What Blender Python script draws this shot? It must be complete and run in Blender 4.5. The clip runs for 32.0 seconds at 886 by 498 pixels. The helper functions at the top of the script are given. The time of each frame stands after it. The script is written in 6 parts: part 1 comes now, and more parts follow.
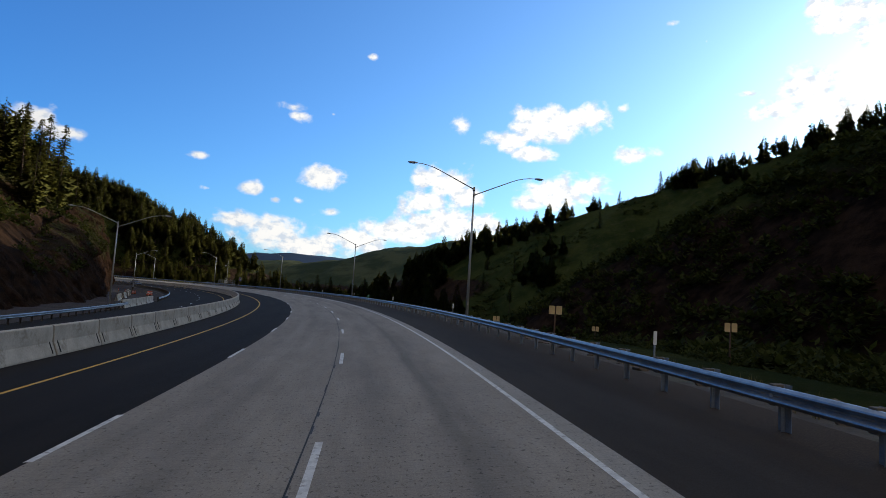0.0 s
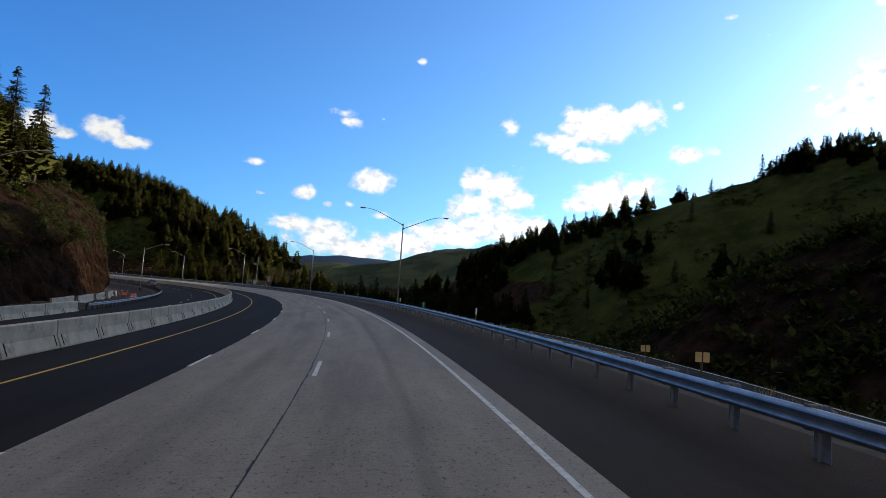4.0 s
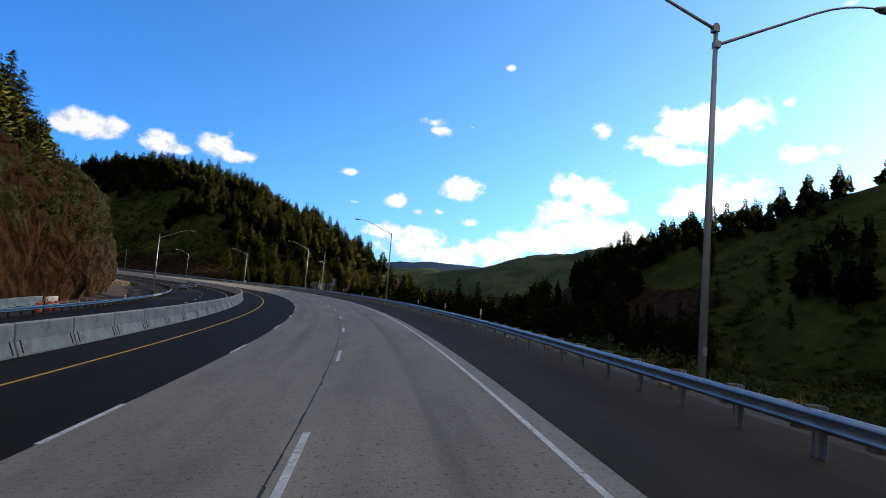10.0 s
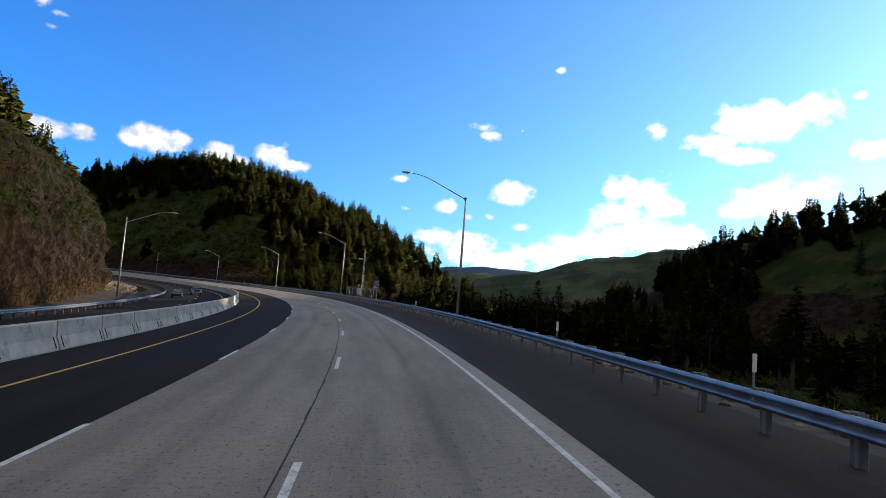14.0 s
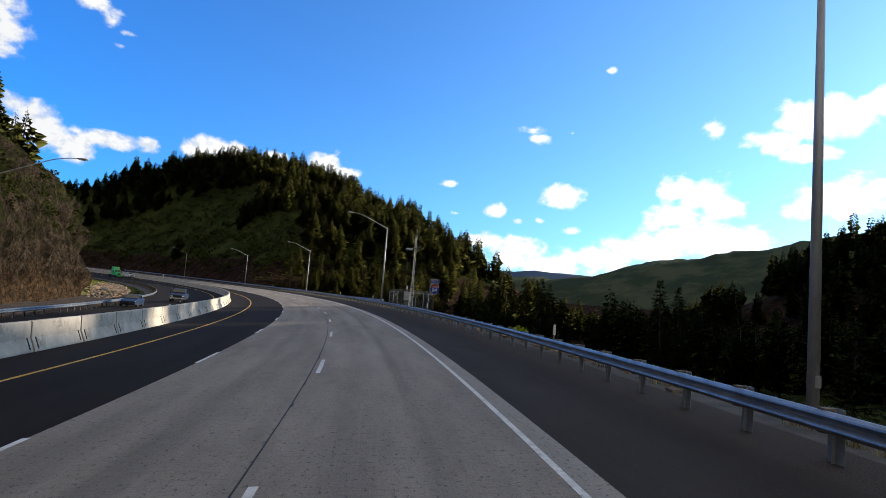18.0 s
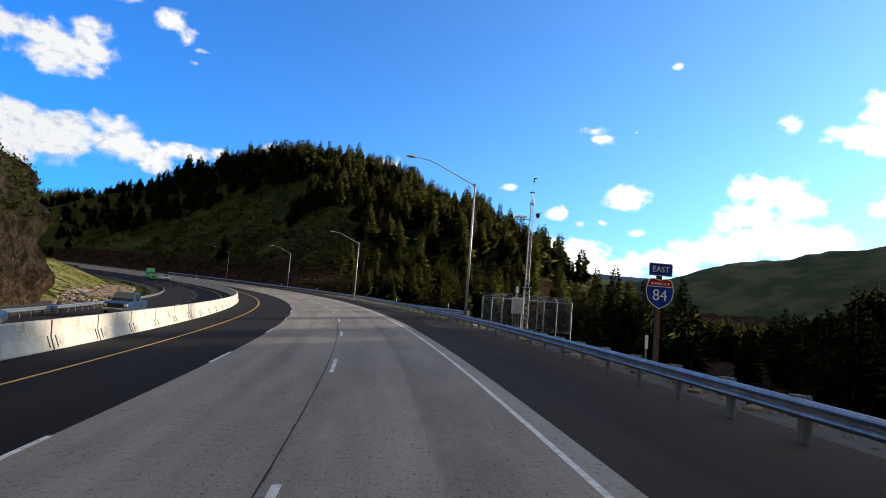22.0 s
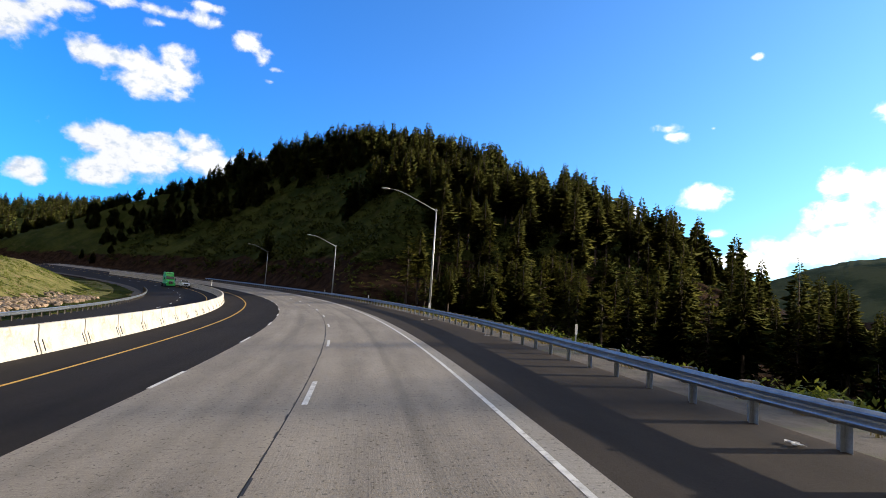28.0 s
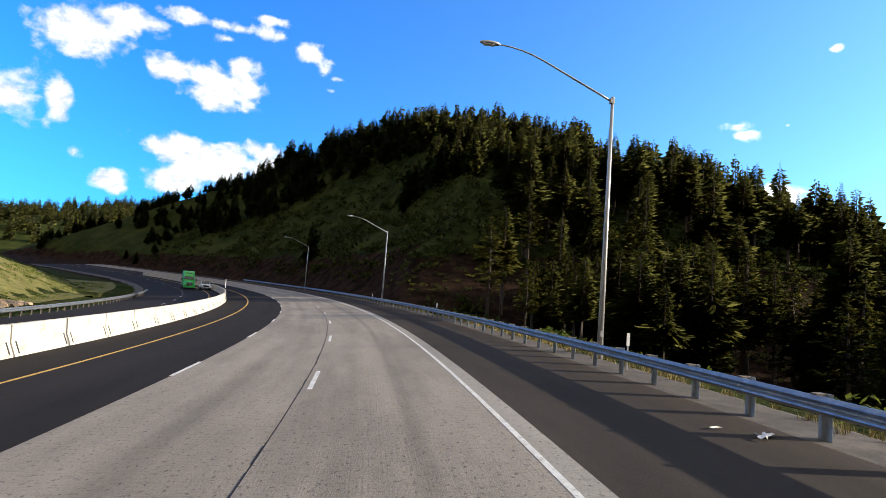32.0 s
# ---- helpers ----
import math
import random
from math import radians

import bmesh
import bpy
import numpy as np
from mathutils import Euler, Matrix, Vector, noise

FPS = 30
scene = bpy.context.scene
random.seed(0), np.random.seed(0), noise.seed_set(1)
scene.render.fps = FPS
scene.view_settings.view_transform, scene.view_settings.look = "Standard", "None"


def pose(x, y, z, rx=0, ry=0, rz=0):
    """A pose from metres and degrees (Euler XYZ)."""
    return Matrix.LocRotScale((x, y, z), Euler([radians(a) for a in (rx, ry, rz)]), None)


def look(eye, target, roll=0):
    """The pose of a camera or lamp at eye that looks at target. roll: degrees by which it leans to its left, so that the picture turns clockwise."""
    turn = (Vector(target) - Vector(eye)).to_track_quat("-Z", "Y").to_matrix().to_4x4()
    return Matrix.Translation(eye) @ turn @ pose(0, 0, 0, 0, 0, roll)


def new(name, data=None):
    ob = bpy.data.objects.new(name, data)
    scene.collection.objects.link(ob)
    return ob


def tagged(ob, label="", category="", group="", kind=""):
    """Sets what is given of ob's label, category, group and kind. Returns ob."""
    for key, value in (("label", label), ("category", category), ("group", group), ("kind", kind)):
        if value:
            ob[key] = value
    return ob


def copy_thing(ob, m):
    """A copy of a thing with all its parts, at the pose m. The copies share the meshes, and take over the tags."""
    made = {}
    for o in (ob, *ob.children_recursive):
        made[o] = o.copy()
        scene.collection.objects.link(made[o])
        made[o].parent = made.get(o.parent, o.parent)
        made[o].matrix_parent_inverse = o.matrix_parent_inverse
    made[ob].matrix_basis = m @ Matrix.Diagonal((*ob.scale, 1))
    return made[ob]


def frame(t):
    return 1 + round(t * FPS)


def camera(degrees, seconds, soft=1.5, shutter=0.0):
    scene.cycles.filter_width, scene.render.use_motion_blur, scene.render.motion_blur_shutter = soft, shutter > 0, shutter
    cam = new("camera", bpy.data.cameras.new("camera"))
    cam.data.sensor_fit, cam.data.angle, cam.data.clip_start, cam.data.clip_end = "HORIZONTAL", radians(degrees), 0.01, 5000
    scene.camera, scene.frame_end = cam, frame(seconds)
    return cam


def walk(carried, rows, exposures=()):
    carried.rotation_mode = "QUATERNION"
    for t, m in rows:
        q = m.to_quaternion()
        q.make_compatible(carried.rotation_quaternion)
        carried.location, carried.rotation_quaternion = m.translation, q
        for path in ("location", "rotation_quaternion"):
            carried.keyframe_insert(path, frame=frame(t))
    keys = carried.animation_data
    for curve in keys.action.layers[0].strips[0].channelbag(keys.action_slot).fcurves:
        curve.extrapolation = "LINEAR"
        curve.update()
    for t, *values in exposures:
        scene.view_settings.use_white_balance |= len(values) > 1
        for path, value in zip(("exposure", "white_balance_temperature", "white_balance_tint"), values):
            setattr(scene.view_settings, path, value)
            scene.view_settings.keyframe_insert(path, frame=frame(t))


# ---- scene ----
cam = camera(75.87, 32.0, soft=0.85)
PATH = [
    (0, pose(0.077, 0.000, 2.364, 94.827, -3.611, 0.142)),
    (1, pose(-1.040, 9.890, 2.416, 94.722, -3.569, 1.185)),
    (2, pose(-2.392, 19.712, 2.465, 94.708, -3.618, 2.316)),
    (3, pose(-3.954, 29.460, 2.511, 94.759, -3.774, 3.622)),
    (4, pose(-5.727, 39.133, 2.561, 94.801, -3.975, 5.092)),
    (5, pose(-7.770, 48.721, 2.603, 94.763, -4.156, 6.679)),
    (6, pose(-10.064, 58.223, 2.643, 94.717, -4.302, 8.284)),
    (7, pose(-12.649, 67.628, 2.680, 94.730, -4.416, 9.817)),
    (8, pose(-15.471, 76.940, 2.715, 94.770, -4.516, 11.274)),
    (9, pose(-18.513, 86.163, 2.760, 94.799, -4.610, 12.674)),
    (10, pose(-21.756, 95.298, 2.792, 94.829, -4.665, 14.045)),
    (11, pose(-25.174, 104.353, 2.822, 94.888, -4.648, 15.405)),
    (12, pose(-28.759, 113.322, 2.866, 94.948, -4.599, 16.731)),
    (13, pose(-32.540, 122.192, 2.895, 94.958, -4.565, 17.993)),
    (14, pose(-36.473, 130.966, 2.921, 94.952, -4.538, 19.181)),
    (15, pose(-40.558, 139.633, 2.963, 94.971, -4.508, 20.310)),
    (16, pose(-44.819, 148.169, 2.987, 94.995, -4.488, 21.472)),
    (17, pose(-49.246, 156.558, 3.029, 95.018, -4.492, 22.762)),
    (18, pose(-53.837, 164.785, 3.050, 95.024, -4.522, 24.214)),
    (19, pose(-58.642, 172.810, 3.090, 95.020, -4.570, 25.817)),
    (20, pose(-63.665, 180.618, 3.128, 95.001, -4.609, 27.438)),
    (21, pose(-68.853, 188.226, 3.166, 94.978, -4.613, 28.943)),
    (22, pose(-74.191, 195.638, 3.179, 94.958, -4.587, 30.320)),
    (23, pose(-79.647, 202.873, 3.215, 94.966, -4.544, 31.587)),
    (24, pose(-85.201, 209.950, 3.249, 94.996, -4.474, 32.767)),
    (25, pose(-90.844, 216.884, 3.283, 95.039, -4.371, 33.887)),
    (26, pose(-96.578, 223.682, 3.344, 95.070, -4.243, 34.995)),
    (27, pose(-102.441, 230.326, 3.377, 95.055, -4.111, 36.134)),
    (28, pose(-108.435, 236.817, 3.412, 95.029, -4.019, 37.317)),
    (29, pose(-114.548, 243.166, 3.446, 95.026, -4.008, 38.559)),
    (30, pose(-120.820, 249.343, 3.483, 95.035, -4.076, 39.927)),
    (31, pose(-127.267, 255.331, 3.520, 95.038, -4.209, 41.474)),
    (32, pose(-133.861, 261.148, 3.590, 95.034, -4.375, 43.174)),
]
walk(cam, PATH, [(0, 0.32), (7, 0.53), (13, 0.72), (19, 0.76), (24, 0.80), (28, 0.92), (30, 1.03), (32, 1.14)])

# ---- light ----
SUN_RIGHT, SUN_UP = 47.0, 14.5
world = bpy.data.worlds.new("sky")
scene.world = world
world.use_nodes = True


class Nodes:
    """Short hand for node trees."""

    def __init__(self, tree):
        self.tree = tree
        tree.nodes.clear()

    def add(self, kind, links=(), **settings):
        node = self.tree.nodes.new(kind)
        for key, value in settings.items():
            if key == "noise_dimensions":
                node.noise_dimensions = value
            elif key == "operation":
                node.operation = value
            elif key == "data_type":
                node.data_type = value
            elif key == "blend_type":
                node.blend_type = value
            elif key == "interpolation_type":
                node.interpolation_type = value
            elif key == "feature":
                node.feature = value
        for key, value in dict(links).items():
            socket = node.inputs[key]
            if isinstance(value, bpy.types.NodeSocket):
                self.tree.links.new(value, socket)
            else:
                socket.default_value = value
        return node

    def math(self, operation, a, b=0.0, c=0.0):
        return self.add("ShaderNodeMath", {0: a, 1: b, 2: c}, operation=operation).outputs[0]

    def vec(self, operation, a, b=(0, 0, 0)):
        return self.add("ShaderNodeVectorMath", {0: a, 1: b}, operation=operation).outputs[0]

    def ramp(self, value, a, b, low=0.0, high=1.0, smooth=True):
        return self.add("ShaderNodeMapRange", {0: value, 1: a, 2: b, 3: low, 4: high}, interpolation_type="SMOOTHSTEP" if smooth else "LINEAR").outputs[0]

    def mix(self, factor, a, b, blend="MIX"):
        return self.add("ShaderNodeMix", {0: factor, 6: a, 7: b}, data_type="RGBA", blend_type=blend).outputs[2]

    def noise(self, vector, scale, detail=4.0, rough=0.55, distortion=0.0):
        return self.add("ShaderNodeTexNoise", {"Vector": vector, "Scale": scale, "Detail": detail, "Roughness": rough, "Distortion": distortion}).outputs[0]


# clouds: bearing right of ahead, height, half width, half height (degrees), density
CLOUDS = [
    (9.3, 17.4, 5.3, 2.1, 1), (5.4, 15.8, 2.6, 1.5, 1), (13.1, 18.2, 3, 1.6, 1), (8, 14.8, 3.1, 1, 0.9), (0.7, 17.1, 1.5, 1, 0.55), (16.6, 18.9, 1.2, 0.7, 0.5),
    (17.9, 14.6, 2.4, 0.9, 0.95), (11, 11, 3.8, 1.9, 1), (13.7, 11.5, 2.2, 1.3, 1), (7.7, 9.7, 2.1, 1, 0.95), (-0.6, 11.5, 3, 2, 1.05), (-2.7, 9.5, 2.8, 1.4, 1), (1.4, 10.2, 2.4, 1.6, 1),
    (0.2, 7.4, 6, 1.9, 1), (-5.3, 6.2, 5.1, 1.5, 1), (-9.2, 5.1, 4, 1.4, 1), (-17.2, 5.3, 4.2, 1.8, 1), (-20.7, 6.1, 2.5, 1.1, 0.95), (-13.7, 4.1, 4.5, 1.4, 1), (3, 5.9, 3.2, 1.3, 1),
    (-13.1, 10.9, 2.6, 1.4, 1), (-19.6, 9.2, 1.4, 0.8, 0.9), (-17.3, 8.3, 0.7, 0.5, 0.7), (-15.1, 8.5, 0.8, 0.5, 0.5), (-11.8, 7.6, 1, 0.5, 0.6), (-15.8, 16.5, 1.8, 0.7, 0.62),
    (-12.4, 17.1, 0.5, 0.4, 0.4), (-9, 22.8, 0.9, 0.5, 0.6), (-24.3, 11.6, 1.5, 0.5, 0.5), (-23.5, 8.7, 1, 0.4, 0.45), (32.6, 19.4, 2.8, 2.1, 1), (35.2, 17.3, 2.3, 1.8, 1),
    (30, 17.9, 2.3, 1, 1), (27.6, 19.5, 1.3, 0.4, 0.7), (34.1, 15.4, 2.3, 1, 1), (35, 24.5, 2.9, 1.4, 1), (33.2, 25.5, 1.6, 1, 0.9), (36.3, 23, 1.5, 1.2, 0.9), (21, 26, 0.9, 0.4, 0.4),
    (24.1, 24.2, 0.4, 0.6, 0.35), (-41.9, 11.9, 2, 1.3, 1), (-40.4, 11.3, 1.5, 0.7, 0.9), (-37.1, 12.4, 2, 1.2, 1), (-35, 11.7, 1.8, 0.7, 1), (-53.1, 11.7, 1.2, 0.8, 0.9),
    (-47.6, 12.2, 3, 1.1, 1), (-49.3, 11.8, 1.5, 1, 1), (-45.6, 12.5, 1.4, 0.9, 0.9), (-56.4, 11.4, 3.6, 1, 0.9), (-58.5, 10.2, 1.7, 1.5, 1), (-66.3, 10.7, 4.8, 2.1, 1),
    (-61.6, 11.1, 3.6, 1.5, 1), (-69.3, 9.1, 3.2, 1.5, 1), (-58.4, 11.6, 1.3, 0.5, 0.7), (-67.7, 11.8, 2.3, 1.1, 1), (-67.7, 18.5, 3.4, 1.7, 0.85), (-64.2, 18.3, 2.6, 1.4, 0.8),
    (-69.7, 18.8, 1.7, 1, 0.7), (-58.7, 22.3, 1.4, 1.2, 0.65), (-57, 21, 1.3, 1, 0.6), (-55.3, 20.4, 1.7, 0.5, 0.6), (-56, 19.3, 1.6, 0.4, 0.45), (-62.6, 23.1, 2.7, 1, 0.65),
    (-66.4, 22.1, 1.6, 0.7, 0.55), (-72.3, 18.3, 1, 1.4, 0.6), (-16.2, 17.3, 1.8, 0.7, 0.62), 
    (-78.2, 19.7, 4, 2.2, 1), (-74.6, 21.5, 3.2, 1.3, 0.95), (-79, 13.9, 1.3, 2.4, 0.9), (-66.6, 17.5, 3.5, 2.1, 0.95), (-64.6, 19.4, 1.9, 1.6, 0.9), (-70.9, 18.6, 2.6, 1.5, 0.85),
    (-66.2, 23.1, 4.5, 0.7, 0.7), (-70, 23.2, 2.7, 0.9, 0.75), (-62.4, 24.5, 2, 0.6, 0.6), (-70.1, 11.6, 3.3, 1.6, 1), (-65.4, 11.4, 3.8, 1.7, 1), (-62.1, 12.5, 2.2, 1.1, 0.95),
    (-69, 8.4, 2.4, 0.9, 0.85), (-74.4, 7.9, 1.7, 1.1, 1), (-77.4, 9.9, 0.9, 0.8, 0.45), (-67.1, 9.8, 4.1, 1.3, 0.9), 
    (-3, 11.5, 1.4, 1.6, 1), (-3.6, 9.3, 1.1, 1, 0.95),
    (24, 9, 8, 2, 1), (-85, 14, 6, 2.6, 0.9), (-92, 22, 8, 4, 0.9),
]
n = Nodes(world.node_tree)
where = n.add("ShaderNodeTexCoord").outputs["Generated"]
xyz = n.add("ShaderNodeSeparateXYZ", {0: where}).outputs
bearing = n.math("MULTIPLY", n.math("ARCTAN2", xyz[0], xyz[1]), 180 / math.pi)
height = n.math("MULTIPLY", n.math("ARCSINE", xyz[2]), 180 / math.pi)
flat = n.add("ShaderNodeCombineXYZ", {0: bearing, 1: height}).outputs[0]
wisp = n.noise(n.vec("MULTIPLY", flat, (1.0, 1.25, 1.0)), 0.34, 9.0, 0.56, 0.25)
billow = n.noise(n.vec("MULTIPLY", flat, (1.0, 1.15, 1.0)), 0.85, 4.0, 0.5)
mass = None
for b, h, w, t, d in CLOUDS:
    off = n.vec("MULTIPLY", n.vec("SUBTRACT", flat, (b, h, 0)), (1 / w, 1 / t, 0))
    away = n.add("ShaderNodeVectorMath", {0: off}, operation="LENGTH").outputs["Value"]
    one = n.math("SUBTRACT", d, n.math("MULTIPLY", away, 0.5 + 0.5 * d))
    mass = one if mass is None else n.math("SMOOTH_MAX", mass, one, 0.18)
# beyond the view, behind and overhead: added cloud cover that shapes the fill light
wide = n.noise(where, 2.3, 6.0, 0.55)
outside = n.math("MAXIMUM", n.ramp(height, 34.0, 50.0), n.math("MAXIMUM", n.ramp(bearing, 50.0, 70.0), n.ramp(bearing, -98.0, -120.0)))
mass = n.math("MAXIMUM", mass, n.math("SUBTRACT", n.math("MULTIPLY", n.math("SUBTRACT", wide, 0.37), 6.0), n.math("MULTIPLY", n.math("SUBTRACT", 1.0, outside), 6.0)))
mass = n.math("ADD", n.math("MULTIPLY", mass, 1.2), n.math("ADD", n.math("MULTIPLY", n.math("SUBTRACT", wisp, 0.5), 2.5), n.math("MULTIPLY", n.math("SUBTRACT", billow, 0.5), 0.7)))
cover = n.ramp(mass, -0.06, 0.62)
soft = n.noise(n.vec("MULTIPLY", flat, (1.0, 1.3, 1.0)), 0.9, 5.0, 0.6)
a, e = radians(SUN_RIGHT), radians(SUN_UP)
toward = Vector((math.sin(a) * math.cos(e), math.cos(a) * math.cos(e), math.sin(e)))
facing = n.add("ShaderNodeVectorMath", {0: where, 1: toward}, operation="DOT_PRODUCT").outputs["Value"]
sunward = n.ramp(facing, -0.35, 0.85, smooth=False)
tone = n.mix(n.ramp(n.math("ADD", soft, n.math("MULTIPLY", mass, 0.12)), 0.42, 0.62), (0.66, 0.74, 0.86, 1), (1.0, 1.0, 1.0, 1))
tone = n.mix(1.0, tone, n.mix(sunward, (0.70, 0.71, 0.73, 1), (1.25, 1.23, 1.18, 1)), "MULTIPLY")
# the added cover is toned warm grey to take blue out of the fill
tone = n.mix(n.math("MULTIPLY", outside, 0.8), tone, (0.36, 0.32, 0.275, 1))
sky = n.add("ShaderNodeTexSky")
sky.sky_type = "NISHITA"
sky.sun_disc = False
sky.sun_elevation, sky.sun_rotation = radians(SUN_UP), radians(SUN_RIGHT)
sky.air_density, sky.dust_density, sky.ozone_density = 1.0, 0.9, 3.0
tint = n.mix(1.0, sky.outputs[0], n.mix(sunward, (0.15, 0.66, 1.34, 1), (0.72, 1.08, 1.42, 1)), "MULTIPLY")
blue = n.add("ShaderNodeBackground", {0: tint, 1: 0.140})
white = n.add("ShaderNodeBackground", {0: tone, 1: 0.74})
both = n.add("ShaderNodeMixShader", {0: cover, 1: blue.outputs[0], 2: white.outputs[0]})
n.tree.links.new(both.outputs[0], n.add("ShaderNodeOutputWorld").inputs[0])

sun = new("sun", bpy.data.lights.new("sun", "SUN"))
sun.data.energy, sun.data.angle, sun.data.color = 5.0, radians(0.6), (1.0, 0.86, 0.68)
sun.matrix_world = look(toward * 50, (0, 0, 0))


# ---- materials ----
def material(name, low, high, scale=3.0, rough=0.85, fine=40.0, bump=0.2, metal=0.0, island=0.0, random_tone=0.0, coat=None, stretch=(1, 1, 1), spec=0.4, relief=0.02, leaf=0.0):
    """Two tones in two scales of noise, with fine relief."""
    m = bpy.data.materials.new(name)
    m.use_nodes = True
    k = Nodes(m.node_tree)
    at = k.vec("MULTIPLY", k.add("ShaderNodeTexCoord").outputs["Object"], stretch)
    big = k.noise(at, scale, 5.0, 0.6)
    small = k.noise(at, fine, 3.0, 0.6)
    tone = k.math("ADD", k.math("MULTIPLY", big, 0.7), k.math("MULTIPLY", small, 0.3))
    colour = k.mix(k.ramp(tone, 0.33, 0.67), (*low, 1), (*high, 1))
    if island:
        vary = k.add("ShaderNodeNewGeometry").outputs["Random Per Island"]
        colour = k.mix(1.0, colour, k.add("ShaderNodeCombineColor", {i: k.ramp(vary, 0, 1, 1 - island * g, 1 + island * g, False) for i, g in enumerate((1.0, 0.9, 0.7))}).outputs[0], "MULTIPLY")
    if random_tone:
        vary = k.add("ShaderNodeObjectInfo").outputs["Random"]
        grey = k.ramp(vary, 0, 1, 1 - random_tone, 1 + random_tone, False)
        colour = k.mix(1.0, colour, k.add("ShaderNodeCombineColor", {0: grey, 1: grey, 2: grey}).outputs[0], "MULTIPLY")
    if coat:
        stain, amount, size = coat
        colour = k.mix(k.ramp(k.noise(at, size, 6.0, 0.65), 0.52, 0.70, 0.0, amount), colour, (*stain, 1))
    hill = k.add("ShaderNodeBump", {"Strength": bump, "Distance": relief, "Height": tone}).outputs[0]
    shade = k.add("ShaderNodeBsdfPrincipled", {"Base Color": colour, "Roughness": rough, "Metallic": metal, "Normal": hill, "Specular IOR Level": spec})
    if leaf:
        glow = k.add("ShaderNodeBsdfTranslucent", {"Color": k.mix(1.0, colour, (1.25, 1.2, 0.8, 1), "MULTIPLY")})
        shade = k.add("ShaderNodeMixShader", {0: leaf, 1: shade.outputs[0], 2: glow.outputs[0]})
    k.tree.links.new(shade.outputs[0], k.add("ShaderNodeOutputMaterial").inputs[0])
    return m


def paving(name, low, high, tracks=(), groove=0.0, rough=0.85, spec=0.35, dark=0.75, dust=None):
    """A road surface on (lateral, along) coordinates, with worn wheel tracks and fine grain."""
    m = bpy.data.materials.new(name)
    m.use_nodes = True
    k = Nodes(m.node_tree)
    uv = k.add("ShaderNodeTexCoord").outputs["UV"]
    part_uv = k.add("ShaderNodeSeparateXYZ", {0: uv}).outputs
    broad = k.noise(k.vec("MULTIPLY", uv, (0.6, 0.07, 1)), 1.0, 5.0, 0.6)
    grain = k.noise(uv, 28.0, 4.0, 0.7)
    patch = k.noise(k.vec("MULTIPLY", uv, (1.6, 0.5, 1)), 0.9, 6.0, 0.7)
    tone = k.math("ADD", k.math("MULTIPLY", broad, 0.44), k.math("ADD", k.math("MULTIPLY", grain, 0.34), k.math("MULTIPLY", patch, 0.22)))
    colour = k.mix(k.ramp(tone, 0.32, 0.68), (*low, 1), (*high, 1))
    sway = k.math("MULTIPLY", k.math("SUBTRACT", k.noise(k.vec("MULTIPLY", uv, (0, 0.02, 0)), 1.0, 2.0), 0.5), 0.6)
    for lane, half, amount in tracks:
        off = k.math("ABSOLUTE", k.math("SUBTRACT", k.math("ADD", part_uv[0], sway), lane))
        band = k.ramp(off, half, half * 0.15, 0.0, amount)
        worn = k.math("MULTIPLY", band, k.ramp(k.noise(k.vec("MULTIPLY", uv, (2.5, 0.12, 1)), 1.0, 4.0, 0.6), 0.25, 0.7, 0.45, 1.0))
        colour = k.mix(worn, colour, k.mix(1.0, colour, (dark, dark, dark * 0.99, 1), "MULTIPLY"))
    if dust:
        edge = k.math("ADD", k.ramp(part_uv[1], 284.0, 302.0, dust[0], dust[0] + dust[1]), k.math("MULTIPLY", k.math("SUBTRACT", k.noise(uv, 1.1, 5.0, 0.65), 0.5), 0.7))
        over = k.math("SUBTRACT", part_uv[0], edge)
        stony = k.mix(k.ramp(k.noise(uv, 30.0, 6.0, 0.8), 0.40, 0.64), k.mix(1.0, (*dust[3], 1), (0.55, 0.55, 0.55, 1), "MULTIPLY"), k.mix(1.0, (*dust[3], 1), (1.45, 1.42, 1.38, 1), "MULTIPLY"))
        colour = k.mix(k.ramp(over, -0.9, 0.1, 0.0, 0.35), colour, (*dust[3], 1))
        colour = k.mix(k.ramp(over, -0.02, 0.16, 0.0, dust[2]), colour, stony)
    relief = grain
    if groove:
        lines = k.noise(k.vec("MULTIPLY", uv, (34.0, 0.3, 1)), 1.0, 2.0, 0.5)
        relief = k.math("ADD", grain, k.math("MULTIPLY", lines, groove))
        colour = k.mix(k.ramp(lines, 0.38, 0.64, 0.0, 0.08), colour, k.mix(1.0, colour, (0.62, 0.62, 0.62, 1), "MULTIPLY"))
    if groove:
        comb = k.noise(k.vec("MULTIPLY", uv, (2.2, 17.0, 1)), 1.0, 3.0, 0.6)
        colour = k.mix(k.ramp(comb, 0.48, 0.66, 0.0, 0.27), colour, k.mix(1.0, colour, (0.55, 0.54, 0.53, 1), "MULTIPLY"))
        holes = k.ramp(k.noise(k.vec("MULTIPLY", uv, (13.0, 9.0, 1)), 1.0, 3.0, 0.65), 0.58, 0.66, 0.0, 0.9)
        colour = k.mix(holes, colour, k.mix(1.0, colour, (0.42, 0.41, 0.40, 1), "MULTIPLY"))
    pits = k.ramp(k.noise(uv, 34.0, 3.0, 0.6), 0.61, 0.68, 0.0, 0.75)
    colour = k.mix(pits, colour, k.mix(1.0, colour, (0.45, 0.44, 0.42, 1), "MULTIPLY"))
    stones = k.ramp(k.noise(uv, 38.0, 3.0, 0.7), 0.56, 0.70, 0.0, 0.75)
    colour = k.mix(stones, colour, k.mix(1.0, colour, (1.5, 1.47, 1.42, 1), "MULTIPLY"))
